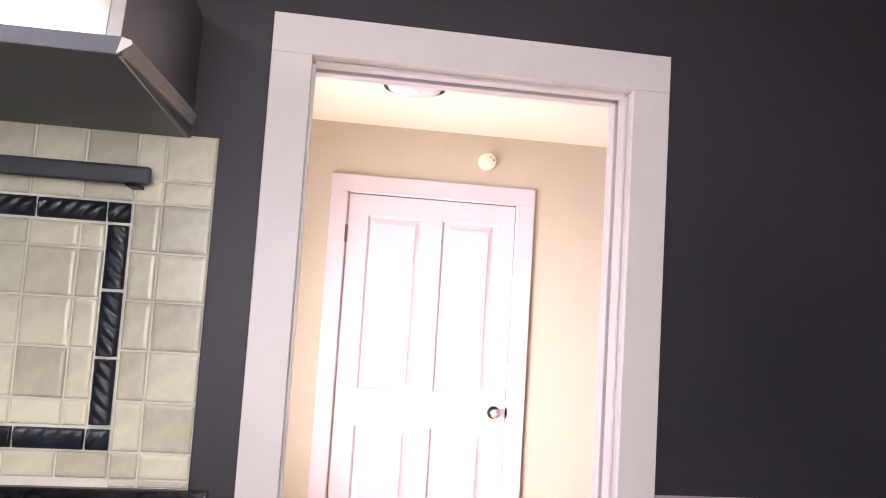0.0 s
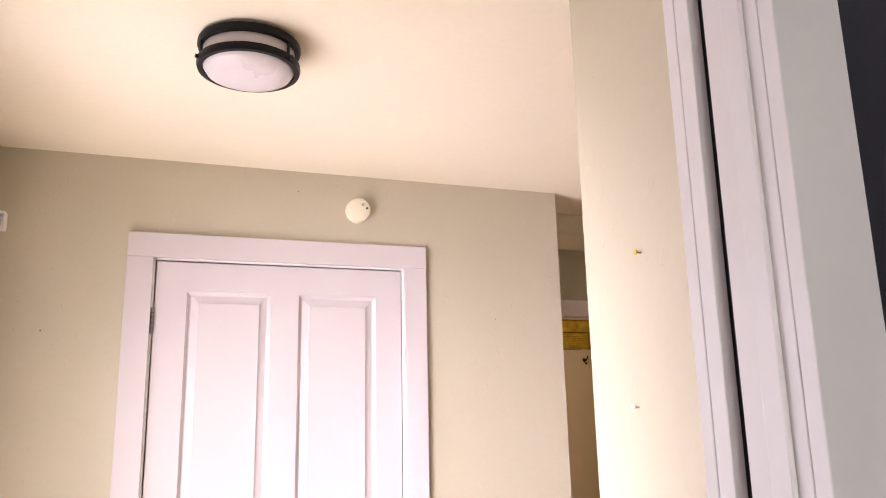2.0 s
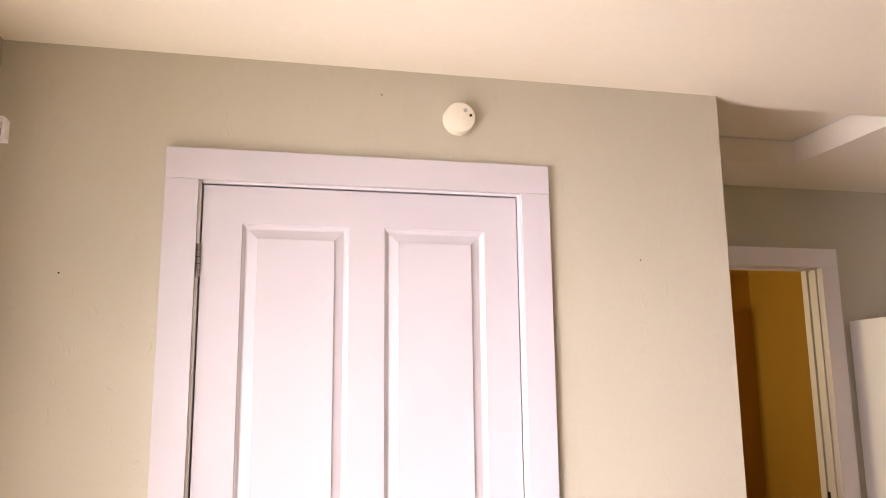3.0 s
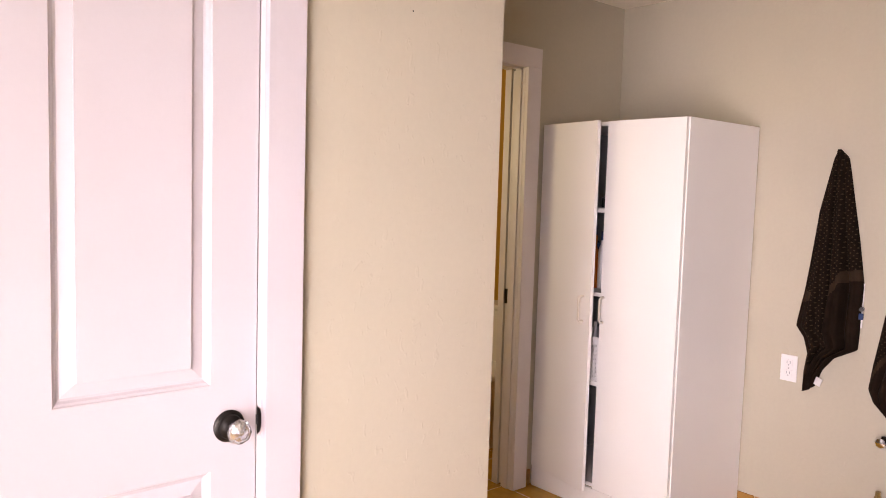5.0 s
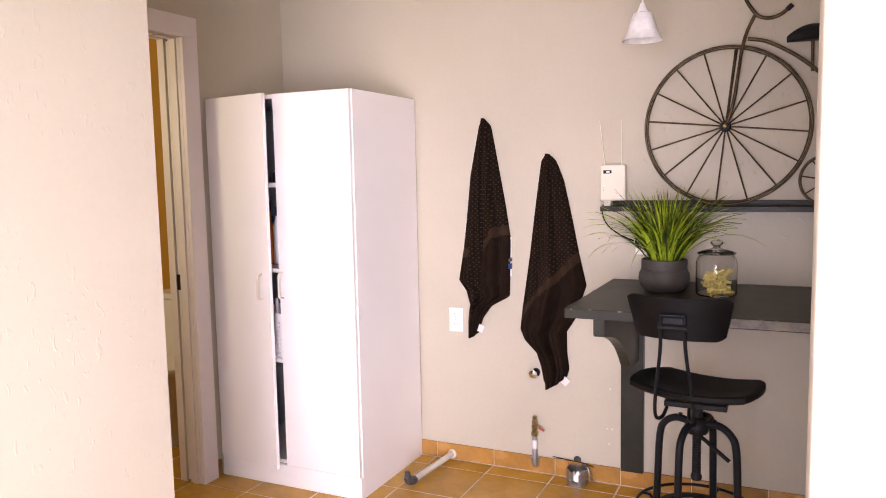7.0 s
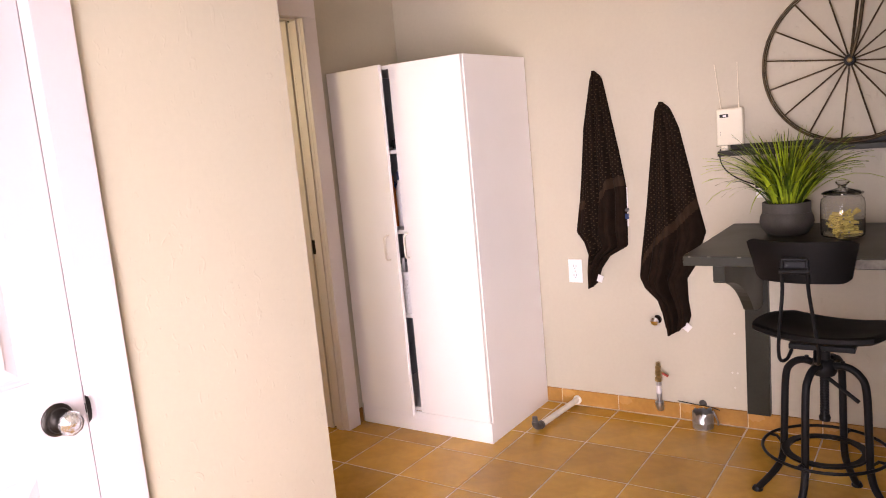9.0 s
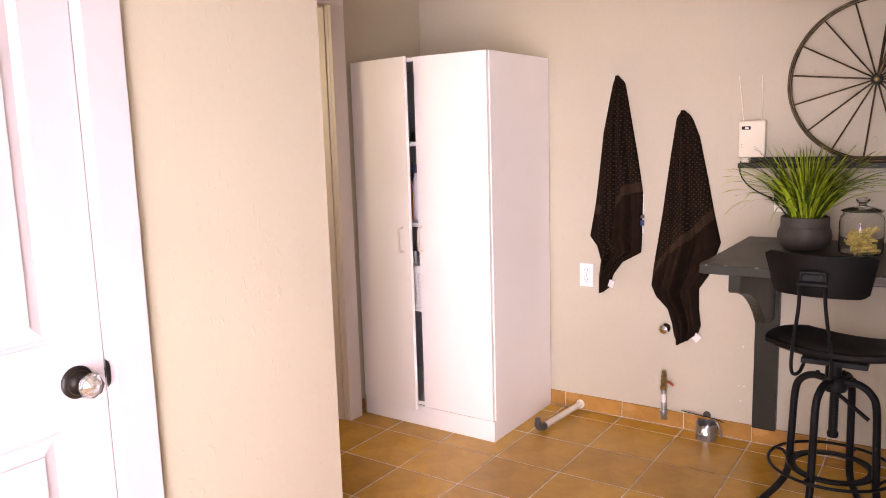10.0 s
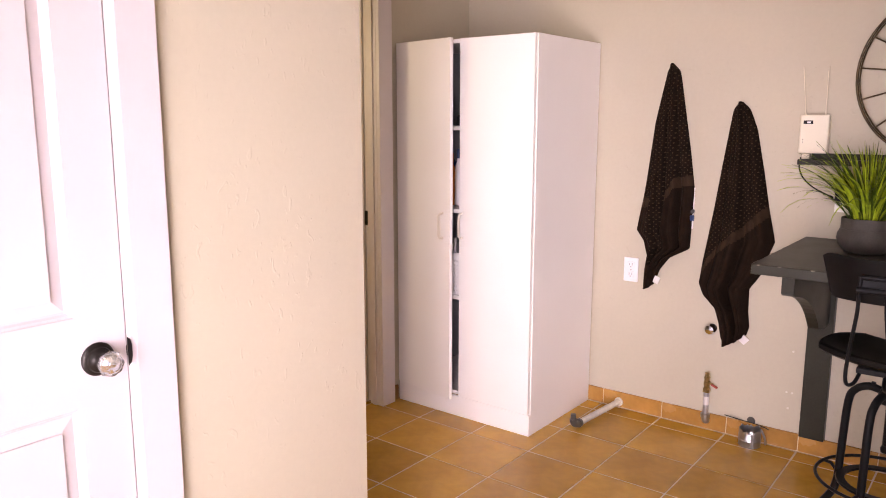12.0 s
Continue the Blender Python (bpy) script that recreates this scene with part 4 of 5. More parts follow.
part("fork", tube(B(), spline([(WX - 0.012, WY - 0.006, WZ + 0.01), (WX - 0.014, WY - 0.030, WZ + 0.10), (WX - 0.014, WY - 0.046, WZ + 0.22), (WX - 0.012, WY - 0.057, WZ + 0.30), (WX - 0.010, SY + 0.006, SZ), (WX - 0.015, SY - 0.022, SZ + 0.060)]), 0.0068, 10), M["metal_bike"], bi, smooth=True)
part("fork_strut", tube(B(), [(WX + 0.010, WY - 0.002, WZ + 0.015), (WX + 0.010, WY - 0.036, WZ + 0.30)], 0.0045, 8), M["metal_bike"], bi)
hb = part("handlebar", tube(B(), spline([(WX - 0.02, WY - 0.062, 2.090), (WX - 0.02, WY - 0.065, 2.055), (WX - 0.02, WY - 0.082, 2.020), (WX - 0.015, WY - 0.112, 1.982), (WX - 0.015, WY - 0.150, 1.970), (WX - 0.02, WY - 0.190, 1.978), (WX - 0.03, WY - 0.218, 1.996)]), 0.0072, 10), M["metal_bike"], bi, smooth=True)
for a, b in (((WX - 0.02, WY - 0.0615, 2.085), (WX - 0.02, WY - 0.060, 2.108)), ((WX - 0.029, WY - 0.214, 1.993), (WX - 0.034, WY - 0.232, 2.008))):
    part("grip", tube(B(), [a, b], 0.0098, 10), M["saddle"], hb)
SW, SWZ, SWR = -1.527, 1.349, 0.094
part("backbone", tube(B(), spline([(WX - 0.004, y, z) for y, z in ((SY + 0.002, 1.900), (-1.300, 1.886), (-1.376, 1.845), (-1.445, 1.795), (-1.502, 1.738), (-1.536, 1.660), (-1.553, 1.560), (-1.549, 1.45), (SW, SWZ))]), 0.0075, 10), M["metal_bike"], bi, smooth=True)
sd = part("saddle_post", tube(B(), [(WX - 0.004, WY - 0.303, 1.885), (WX - 0.004, WY - 0.306, 1.760)], 0.006, 10), M["metal_bike"], bi)
bm = B()
rings = []
for k in range(17):
    t = k / 16
    y = WY - 0.214 - 0.205 * t
    w = 0.012 + 0.048 * math.sin(0.5 * math.pi * min(1.0, t * 1.15)) ** 1.4
    hgt = 0.010 + 0.042 * math.sin(0.5 * math.pi * min(1.0, t * 2.2)) ** 0.8 * (1.0 if t < 0.8 else 1.0 - 2.0 * (t - 0.8))
    rings.append([bm.verts.new((WX - 0.01 + w * math.cos(q * math.tau / 12), y, 1.884 + (hgt if q <= 6 else 0.012) * math.sin(q * math.tau / 12))) for q in range(12)])
for a, b in zip(rings, rings[1:]):
    for q in range(12):
        bm.faces.new((a[q], a[(q + 1) % 12], b[(q + 1) % 12], b[q]))
bm.faces.new(rings[0][::-1]), bm.faces.new(rings[-1])
part("saddle", bm, M["saddle"], sd, "black saddle", smooth=True)
rw = part("small_wheel", tube(B(), ring_pts(SW, SWZ, SWR, WX, 48), 0.0058, 10, closed=True), M["metal_bike"], bi, smooth=True)
for k in range(8):
    a = math.radians(10 + 45 * k)
    part("spoke", tube(B(), [(WX, SW, SWZ), (WX, SW + (SWR - 0.005) * math.cos(a), SWZ + (SWR - 0.005) * math.sin(a))], 0.003, 6), M["metal_bike"], rw)
part("wall_hook", tube(B(), [(WX, WY, WZ + WR), (XW, WY, WZ + WR + 0.004)], 0.003, 8), M["metal_bike"], bi)

# ---------- pendant lamp ----------
px, py = 2.90, -0.915
pn = thing("pendant_lamp", (px, py, H), "small white glass pendant lamp on a white cord", "pendant lamp")
part("cord", tube(B(), [(px, py, H), (px, py, 1.985)], 0.0032, 8), M["white_plastic"], pn)
part("canopy", lathe(B(), [(0, 0), (0.05, 0), (0.045, 0.02), (0.01, 0.028), (0, 0.028)], 28, pose(px, py, H, 180)), M["white_plastic"], pn, smooth=True)
part("socket_cap", lathe(B(), [(0.004, 0.032), (0.008, 0.028), (0.016, 0.006), (0.020, 0), (0.020, -0.012), (0, -0.012)], 24, pose(px, py, 1.955)), M["white_plastic"], pn, smooth=True)
part("shade", lathe(B(), [(0.020, 0.098), (0.034, 0.094), (0.042, 0.070), (0.052, 0.035), (0.067, 0.006), (0.071, 0.0), (0.067, 0.002), (0.050, 0.034), (0.040, 0.068), (0.032, 0.091), (0.020, 0.095)], 40, pose(px, py, 1.855)), M["marbled"], pn, "marbled white glass shade", smooth=True)
part("bulb", lathe(B(), [(0, -0.002), (0.012, 0.001), (0.022, 0.016), (0.022, 0.028), (0.013, 0.05), (0.011, 0.07), (0, 0.07)], 20, pose(px, py, 1.862)), M["white_plastic"], pn, smooth=True)

# ---------- potted grass ----------
gxp, gyp, gz = 3.11, -0.966, 0.931
pg = thing("potted_grass", (gxp, gyp, gz), "bushy green grass plant in a round grey ceramic pot", "potted plant")
P = Matrix.Translation((gxp, gyp, gz))
part("pot", lathe(B(), [(0, 0), (0.060, 0), (0.073, 0.005), (0.090, 0.028), (0.0965, 0.050), (0.094, 0.070), (0.087, 0.085), (0.0855, 0.090), (0.0860, 0.116), (0.0855, 0.125), (0.081, 0.127), (0.075, 0.108), (0, 0.106)], 44, P), M["pot"], pg, "dark grey ceramic pot", smooth=True)
part("pot_groove", lathe(B(), [(0.0866, 0.0862), (0.0876, 0.0875), (0.0866, 0.0888)], 44, P), M["black_pipe"], pg)
part("soil", lathe(B(), [(0, 0.112), (0.076, 0.110)], 24, P), M["dark"], pg)
bm = B()
rnd = random.Random(11)
for k in range(290):
    a, lean = rnd.uniform(0, math.tau), rnd.random() ** 0.85
    if k % 26 == 0:
        lean = rnd.uniform(1.05, 1.4)
    length = rnd.uniform(0.20, 0.31) * (1 + 0.22 * lean)
    r0 = rnd.uniform(0, 0.055)
    b = a + rnd.uniform(-0.4, 0.4)
    base = Vector((gxp + r0 * math.cos(a), gyp + r0 * math.sin(a), gz + 0.108))
    d = Vector((math.cos(b), math.sin(b), 0))
    side = (Vector((-d.y, d.x, 0)) + 0.6 * d * rnd.uniform(-1, 1)).normalized()
    w, prev, c = rnd.uniform(0.0034, 0.0058), None, base.copy()
    start, turn = 0.12 + 0.50 * lean, 0.20 + 1.30 * lean * rnd.uniform(0.6, 1.3)
    for s in range(9):
        t = s / 8
        ww = w * (1 - t ** 2.5) * min(1.0, 0.5 + 1.4 * t) + 0.0003
        pair = (bm.verts.new(c - side * ww), bm.verts.new(c + side * ww + Vector((0, 0, 0.0014))))
        if prev:
            bm.faces.new((prev[0], prev[1], pair[1], pair[0]))
        prev = pair
        ang = start + turn * t ** 1.4
        c = c + (d * math.sin(ang) + Vector((0, 0, math.cos(ang)))) * length / 8
        c.x = min(c.x, XW - 0.008)
tagged(part("blades", bm, M["grass"], pg, "green grass blades"), kind="stuff")

# ---------- glass jar of clothespins ----------
jx, jy, jz = 3.075, -1.160, 0.931
gj = thing("glass_jar", (jx, jy, jz), "clear lidded glass jar holding wooden clothespins", "jar")
J = Matrix.Translation((jx, jy, jz)) @ Matrix.Diagonal((0.97, 0.97, 0.97, 1))
body = part("jar_body", lathe(B(), [(0, 0), (0.068, 0), (0.075, 0.006), (0.076, 0.02), (0.076, 0.125), (0.072, 0.142), (0.064, 0.150), (0.066, 0.158), (0.0638, 0.158), (0.0618, 0.150), (0.0698, 0.140), (0.0738, 0.124), (0.0738, 0.02), (0.071, 0.0075), (0, 0.006)], 48, J), M["jar"], gj, smooth=True)
body.visible_shadow = False
lid = part("lid", lathe(B(), [(0, 0.168), (0.05, 0.165), (0.068, 0.1595), (0.0715, 0.161), (0.071, 0.165), (0.052, 0.173), (0.022, 0.180), (0.012, 0.185), (0.013, 0.189), (0.022, 0.196), (0.024, 0.203), (0.018, 0.210), (0, 0.211)], 48, J), M["jar"], gj, smooth=True)
lid.visible_shadow = False
rnd = random.Random(21)


def clothespin(m, first):
    if first is not None:
        return copy_thing(first, m)
    t = thing("clothespin", (0, 0, 0), "pale wooden clothespin in the glass jar", "clothespin", "clothespins in the jar")
    part("prong", box(B(), -0.036, 0.036, -0.004, 0.004, 0.0005, 0.0045, 0.001, 1), M["peg"], t)
    part("prong", box(B(), -0.036, 0.036, -0.004, 0.004, -0.0045, -0.0005, 0.001, 1), M["peg"], t)
    part("spring", tube(B(), [(0.004, -0.0055, 0), (0.004, 0.0055, 0)], 0.0035, 8), M["nickel"], t)
    t.matrix_basis = m
    return t


first = None
for k in range(66):
    layer = k // 11
    z = jz + 0.009 + layer * 0.0125 + rnd.uniform(-0.002, 0.004)
    r = rnd.uniform(0, 0.034)
    a = rnd.uniform(0, math.tau)
    tilt = rnd.uniform(-14, 14) if layer < 5 else rnd.uniform(-38, 38)
    m = pose(jx + r * math.cos(a), jy + r * math.sin(a), z + 0.004, rnd.uniform(-30, 30), tilt, rnd.uniform(0, 360))
    t = clothespin(m, first)
    first = first or t

# ---------- bar stool ----------
sx, sy = 2.75, -1.135
st = thing("bar_stool", (sx, sy, 0), "black metal swivel stool with dark wooden seat and backrest", "bar stool")
feet = [(2.826, -0.894), (2.993, -1.210), (2.677, -1.377), (2.510, -1.060)]
top_z = 0.556
part("hub", lathe(B(), [(0, 0), (0.034, 0), (0.040, 0.012), (0.040, 0.03), (0.030, 0.05), (0.020, 0.055), (0.019, 0.09), (0, 0.09)], 20, pose(sx, sy, top_z - 0.05)), M["iron"], st, smooth=True)
part("screw", tube(B(), [(sx, sy, 0.352), (sx, sy, 0.60)], 0.0120, 14), M["iron"], st)
bm = B()
for k in range(15):
    z = 0.360 + 0.0098 * k
    tube(bm, [(sx, sy, z), (sx, sy, z + 0.0045)], 0.0148, 14)
part("screw_thread", bm, M["iron"], st)
part("screw_knob", lathe(B(), [(0, 0), (0.017, 0.003), (0.019, 0.015), (0.014, 0.026), (0, 0.026)], 16, pose(sx, sy, 0.338)), M["iron"], st, smooth=True)
for fx, fy in feet:
    d = Vector((fx - sx, fy - sy, 0)).normalized()
    n = Vector((-d.y, d.x, 0))
    c = Vector((sx, sy, 0))
    pts = [c + d * 0.03 + Vector((0, 0, top_z - 0.015)), c + d * 0.075 + Vector((0, 0, top_z - 0.012)), c + d * 0.115 + Vector((0, 0, top_z - 0.035)), c + d * 0.135 + Vector((0, 0, top_z - 0.085)),
           c + d * 0.143 + Vector((0, 0, 0.30)), c + d * 0.150 + Vector((0, 0, 0.175)), c + d * 0.180 + Vector((0, 0, 0.105)), Vector((fx, fy, 0.012)) - d * 0.005]
    leg = part("leg", tube(B(), spline(pts, 4), 0.0127, 10), M["iron"], st, smooth=True)
    part("foot_cap", lathe(B(), [(0, 0), (0.019, 0), (0.020, 0.006), (0.014, 0.016), (0, 0.018)], 14, pose(fx, fy, 0.0)), M["iron"], leg, smooth=True)
    part("bolt", tube(B(), [c + d * 0.06 + Vector((0, 0, top_z - 0.002)), c + d * 0.06 + Vector((0, 0, top_z + 0.006))], 0.007, 8), M["iron"], leg)
    part("ring_bracket", tube(B(), [c + d * 0.150 + Vector((0, 0, 0.215)), c + d * 0.172 + Vector((0, 0, 0.238)), c + d * 0.200 + Vector((0, 0, 0.238))], 0.0055, 8), M["iron"], leg)
part("foot_ring", tube(B(), [(sx + 0.200 * math.cos(k * math.tau / 48), sy + 0.200 * math.sin(k * math.tau / 48), 0.238) for k in range(48)], 0.0055, 10, closed=True), M["iron"], st, smooth=True)
part("inner_band", lathe(B(), [(0.112, 0.225), (0.138, 0.225), (0.140, 0.229), (0.138, 0.233), (0.112, 0.233), (0.112, 0.225)], 40, pose(sx, sy, 0)), M["iron"], st, smooth=True)
part("swivel_lever", tube(B(), [(sx - 0.005, sy + 0.03, 0.525), (sx - 0.03, sy - 0.02, 0.50), (sx - 0.06, sy - 0.11, 0.44)], 0.007, 10), M["iron"], st)
part("seat_plate", box(B(), sx - 0.07, sx + 0.07, sy - 0.10, sy + 0.10, 0.607, 0.626, 0.003), M["iron"], st)
# dished wooden seat
bm = B()
nu, nv = 28, 22
rows_t, rows_b = [], []
TS = pose(sx, sy, 0.0, 0, 0, -12)
for j in range(nv + 1):
    rt_, rb_ = [], []
    for i in range(nu + 1):
        u, v = 2 * i / nu - 1, 2 * j / nv - 1
        # round the square a little and taper towards the front
        x, y = v * math.sqrt(1 - 0.34 * u * u), u * math.sqrt(1 - 0.30 * v * v)
        lx, ly = x * 0.180, -0.008 + y * 0.208 * (1 - 0.10 * x)
        z = 0.676 + 0.024 * abs(y) ** 2.4 + 0.012 * max(0, -x) ** 2 - 0.012 * max(0, x) ** 2 - 0.012 * (1 - min(1, x * x + y * y))
        edge = max(abs(u), abs(v))
        thick = 0.026 if edge < 0.99 else 0.014
        rt_.append(bm.verts.new(TS @ Vector((lx, ly, z - (0.005 if edge > 0.99 else 0)))))
        rb_.append(bm.verts.new(TS @ Vector((lx, ly, z - thick - (0.005 if edge > 0.99 else 0) - 0.008 * (1 - edge)))))
    rows_t.append(rt_), rows_b.append(rb_)
for j in range(nv):
    for i in range(nu):
        bm.faces.new((rows_t[j][i], rows_t[j][i + 1], rows_t[j + 1][i + 1], rows_t[j + 1][i]))
        bm.faces.new((rows_b[j][i], rows_b[j + 1][i], rows_b[j + 1][i + 1], rows_b[j][i + 1]))
for j in range(nv):
    for i in (0, nu):
        bm.faces.new((rows_t[j][i], rows_t[j + 1][i], rows_b[j + 1][i], rows_b[j][i]))
for i in range(nu):
    for j in (0, nv):
        bm.faces.new((rows_t[j][i], rows_t[j][i + 1], rows_b[j][i + 1], rows_b[j][i]))
part("seat", bm, M["seat"], st, "dished dark wooden seat", smooth=True)
# curved wooden backrest
bm = B()
TB = pose(2.555, -1.086, 0.930, 0, 0, -6)
front, rear = [], []
nu, nv = 28, 10
for j in range(nv + 1):
    fr_, re_ = [], []
    for i in range(nu + 1):
        u, v = 2 * i / nu - 1, 2 * j / nv - 1
        yy = u * (0.155 + 0.012 * v)
        corner = 1 - 0.20 * max(0, abs(u) - 0.80) / 0.20 * max(0, abs(u) - 0.80) / 0.20
        zz = v * (0.072 * corner) - 0.004 * (1 - u * u) * (1 if v > 0 else -1)
        xx = 0.055 * u * u - 0.010 * v
        fr_.append(bm.verts.new(TB @ Vector((xx + 0.006, yy, zz))))
        re_.append(bm.verts.new(TB @ Vector((xx - 0.006, yy, zz))))
    front.append(fr_), rear.append(re_)
for j in range(nv):
    for i in range(nu):
        bm.faces.new((front[j][i], front[j][i + 1], front[j + 1][i + 1], front[j + 1][i]))
        bm.faces.new((rear[j][i], rear[j + 1][i], rear[j + 1][i + 1], rear[j][i + 1]))
for j in range(nv):
    for i in (0, nu):
        bm.faces.new((front[j][i], front[j + 1][i], rear[j + 1][i], rear[j][i]))
for i in range(nu):
    for j in (0, nv):
        bm.faces.new((front[j][i], front[j][i + 1], rear[j][i + 1], rear[j][i]))
bkr = part("backrest", bm, M["seat"], st, "curved dark wooden backrest", smooth=True)
for s in (1, -1):
    y0 = -1.081 + 0.036 * s
    part("back_wire", tube(B(), spline([(2.537, y0, 0.945), (2.536, y0 + 0.001 * s, 0.895), (2.548, y0 + 0.003 * s, 0.83), (2.570, y0 + 0.018 * s, 0.70), (2.585, y0 + 0.024 * s, 0.625), (2.602, y0 + 0.020 * s, 0.590), (2.632, y0 + 0.006 * s, 0.588), (2.68, y0, 0.605)], 4), 0.006, 10), M["iron"], st, smooth=True)
part("wire_bridge", tube(B(), [(2.535, -1.047, 0.945), (2.535, -1.115, 0.945)], 0.006, 10), M["iron"], bkr)
part("hinge_bar", tube(B(), [(2.533, -1.037, 0.907), (2.533, -1.125, 0.907)], 0.0095, 12), M["iron"], bkr)
part("hinge_plate", box(B(), 2.540, 2.547, -1.117, -1.045, 0.897, 0.937, 0.001), M["iron"], bkr)

# ---------- bathroom beyond the doorway ----------
wn = thing("window_1", (2.75, 2.66, 1.55), "bathroom window with white casing and frosted pane", "window", kind="structure")
for x0, x1, z0, z1 in ((2.36, 2.42, 1.09, 2.03), (3.08, 3.14, 1.09, 2.03), (2.42, 3.08, 1.97, 2.03), (2.42, 3.08, 1.09, 1.15)):
    part("window_casing", box(B(), x0, x1, 2.582, 2.5985, z0, z1, 0.002), M["trim"], wn)
wp = part("pane", box(B(), 2.42, 3.08, 2.66, 2.665, 1.15, 1.97), M["glass"], wn)
wp.visible_shadow = False
bb = thing("bamboo_blind", (2.75, 2.55, 2.1), "yellow bamboo blind rolled up below a valance", "blind")
part("valance", box(B(), 2.30, 3.15, 2.535, 2.565, 2.10, 2.185, 0.003), M["bamboo"], bb)
for k in range(9):
    z = 2.085 - 0.014 * k
    part("slat", tube(B(), [(2.32, 2.548, z), (3.125, 2.548, z)], 0.0064, 8), M["bamboo"], bb)
pa = thing("linen_panel", (2.97, 2.50, 0), "narrow white panel with a robe hook in the bathroom", "panel")
part("board", box(B(), 2.80, 3.125, 2.49, 2.525, 0, 1.955, 0.003), M["trim"], pa)
hk = part("robe_hook", tube(B(), [(3.045, 2.488, 1.880), (3.045, 2.455, 1.872), (3.045, 2.440, 1.885), (3.045, 2.436, 1.905)], 0.005, 8), M["bronze"], pa)
part("lower_hook", tube(B(), [(3.045, 2.488, 1.862), (3.045, 2.462, 1.84), (3.045, 2.452, 1.852)], 0.005, 8), M["bronze"], hk)
part("hook_plate", lathe(B(), [(0, 0.004), (0.014, 0.004), (0.015, 0)], 16, pose(3.045, 2.489, 1.875, 90)), M["bronze"], hk)
to = thing("toilet", (3.12, 1.62, 0), "white porcelain toilet against the bathroom wall", "toilet")
part("bowl", lathe(B(), [(0, 0), (0.13, 0), (0.12, 0.06), (0.125, 0.2), (0.185, 0.36), (0.19, 0.395), (0, 0.395)], 32, Matrix.Translation((3.03, 1.62, 0)) @ Matrix.Diagonal((1.15, 0.95, 1, 1))), M["porcelain"], to, smooth=True)
part("seat_lid", lathe(B(), [(0, 0.398), (0.19, 0.398), (0.197, 0.408), (0.193, 0.425), (0.16, 0.438), (0, 0.44)], 36, Matrix.Translation((3.03, 1.62, 0)) @ Matrix.Diagonal((1.15, 0.97, 1, 1))), M["white_plastic"], to, smooth=True)
part("tank", box(B(), 3.20, 3.385, 1.41, 1.83, 0.40, 0.74, 0.015, 3), M["porcelain"], to)
part("tank_lid", box(B(), 3.19, 3.386, 1.40, 1.84, 0.7405, 0.772, 0.008, 3), M["porcelain"], to)

# ---------- kitchen ----------
hd = thing("range_hood", (-0.82, -2.5, 1.78), "stainless steel range hood with dark underside", "range hood")
HX = (-1.20, -0.445)
prof = [(YK - 0.001, 1.797), (-2.78, 1.797), (-2.782, 1.811), (-2.735, 2.07), (YK - 0.001, 2.07)]
part("shell", prism(B(), prof, "x", HX[0], HX[1] - 0.024), M["steel"], hd, "brushed steel shell")
low = [(max(y, -2.7815), z - 0.004 * (z > 1.81)) for y, z in prof]
part("corner_trim", prism(B(), low, "x", HX[1] - 0.0239, HX[1] - 0.003), M["hood_trim"], hd, "steel corner trim, toned darker for its shade")
part("underside", box(B(), HX[0] + 0.003, HX[1] - 0.003, -2.777, YK - 0.002, 1.788, 1.7965, 0.001), M["hood_under"], hd, "dark filter plate")
# steel lip given the dark underside colour to stand in for shade
part("front_lip", box(B(), HX[0] - 0.001, HX[1] + 0.001, -2.786, -2.7785, 1.783, 1.811, 0.002), M["hood_under"], hd)
bm = B()
front_end = [bm.verts.new(c) for c in ((HX[1] - 0.006, -2.7865, 1.784), (HX[1] + 0.016, -2.7865, 1.800), (HX[1] + 0.014, -2.7865, 1.806), (HX[1] + 0.0005, -2.7865, 1.810))]
wall_end = [bm.verts.new(c) for c in ((HX[1] - 0.012, YK - 0.002, 1.786), (HX[1] + 0.004, YK - 0.002, 1.838), (HX[1] + 0.003, YK - 0.002, 1.845), (HX[1] - 0.006, YK - 0.002, 1.848))]
bm.faces.new(front_end), bm.faces.new(wall_end[::-1])
for k in range(4):
    bm.faces.new((front_end[k], front_end[(k + 1) % 4], wall_end[(k + 1) % 4], wall_end[k]))
# flange colour holds the bright reflection along the hood's edge
part("side_lip", bm, M["hood_edge"], hd, "rounded steel edge flange")
part("label_plate", box(B(), -0.70, -0.62, -0.001, 0.0, -0.003, 0.003, m=pose(0, -2.7715, 1.883, -11, 0, 0)), M["inner"], hd)
part("flue", box(B(), -1.0, -0.64, -2.52, YK - 0.002, 2.0705, H, 0.002), M["steel"], hd)

kl = thing("kitchen_ceiling_lamp", (-1.0, -3.45, H), "round white flush ceiling lamp in the kitchen", "ceiling lamp")
part("base_ring", lathe(B(), [(0.0, 0), (0.19, 0), (0.19, 0.03), (0.175, 0.045), (0.17, 0.03), (0, 0.03)], 40, pose(-1.0, -3.45, H, 180)), M["white_plastic"], kl, smooth=True)
tr = thing("utensil_rail", (-0.85, YK - 0.05, 1.66), "black flat iron utensil rail on the tiles", "rail")
part("bar", box(B(), -1.25, -0.512, YK - 0.066, YK - 0.050, 1.668, 1.708, 0.0065, 3), M["rail"], tr)
for x in (-1.20, -0.560):
    part("bracket", box(B(), x, x + 0.025, YK - 0.067, YK - 0.0101, 1.664, 1.672, 0.001), M["iron"], tr)

cr = thing("trim_chair_rail", (1.45, YK, 1.03), "moulded white chair rail along the charcoal wall", "trim", kind="structure")
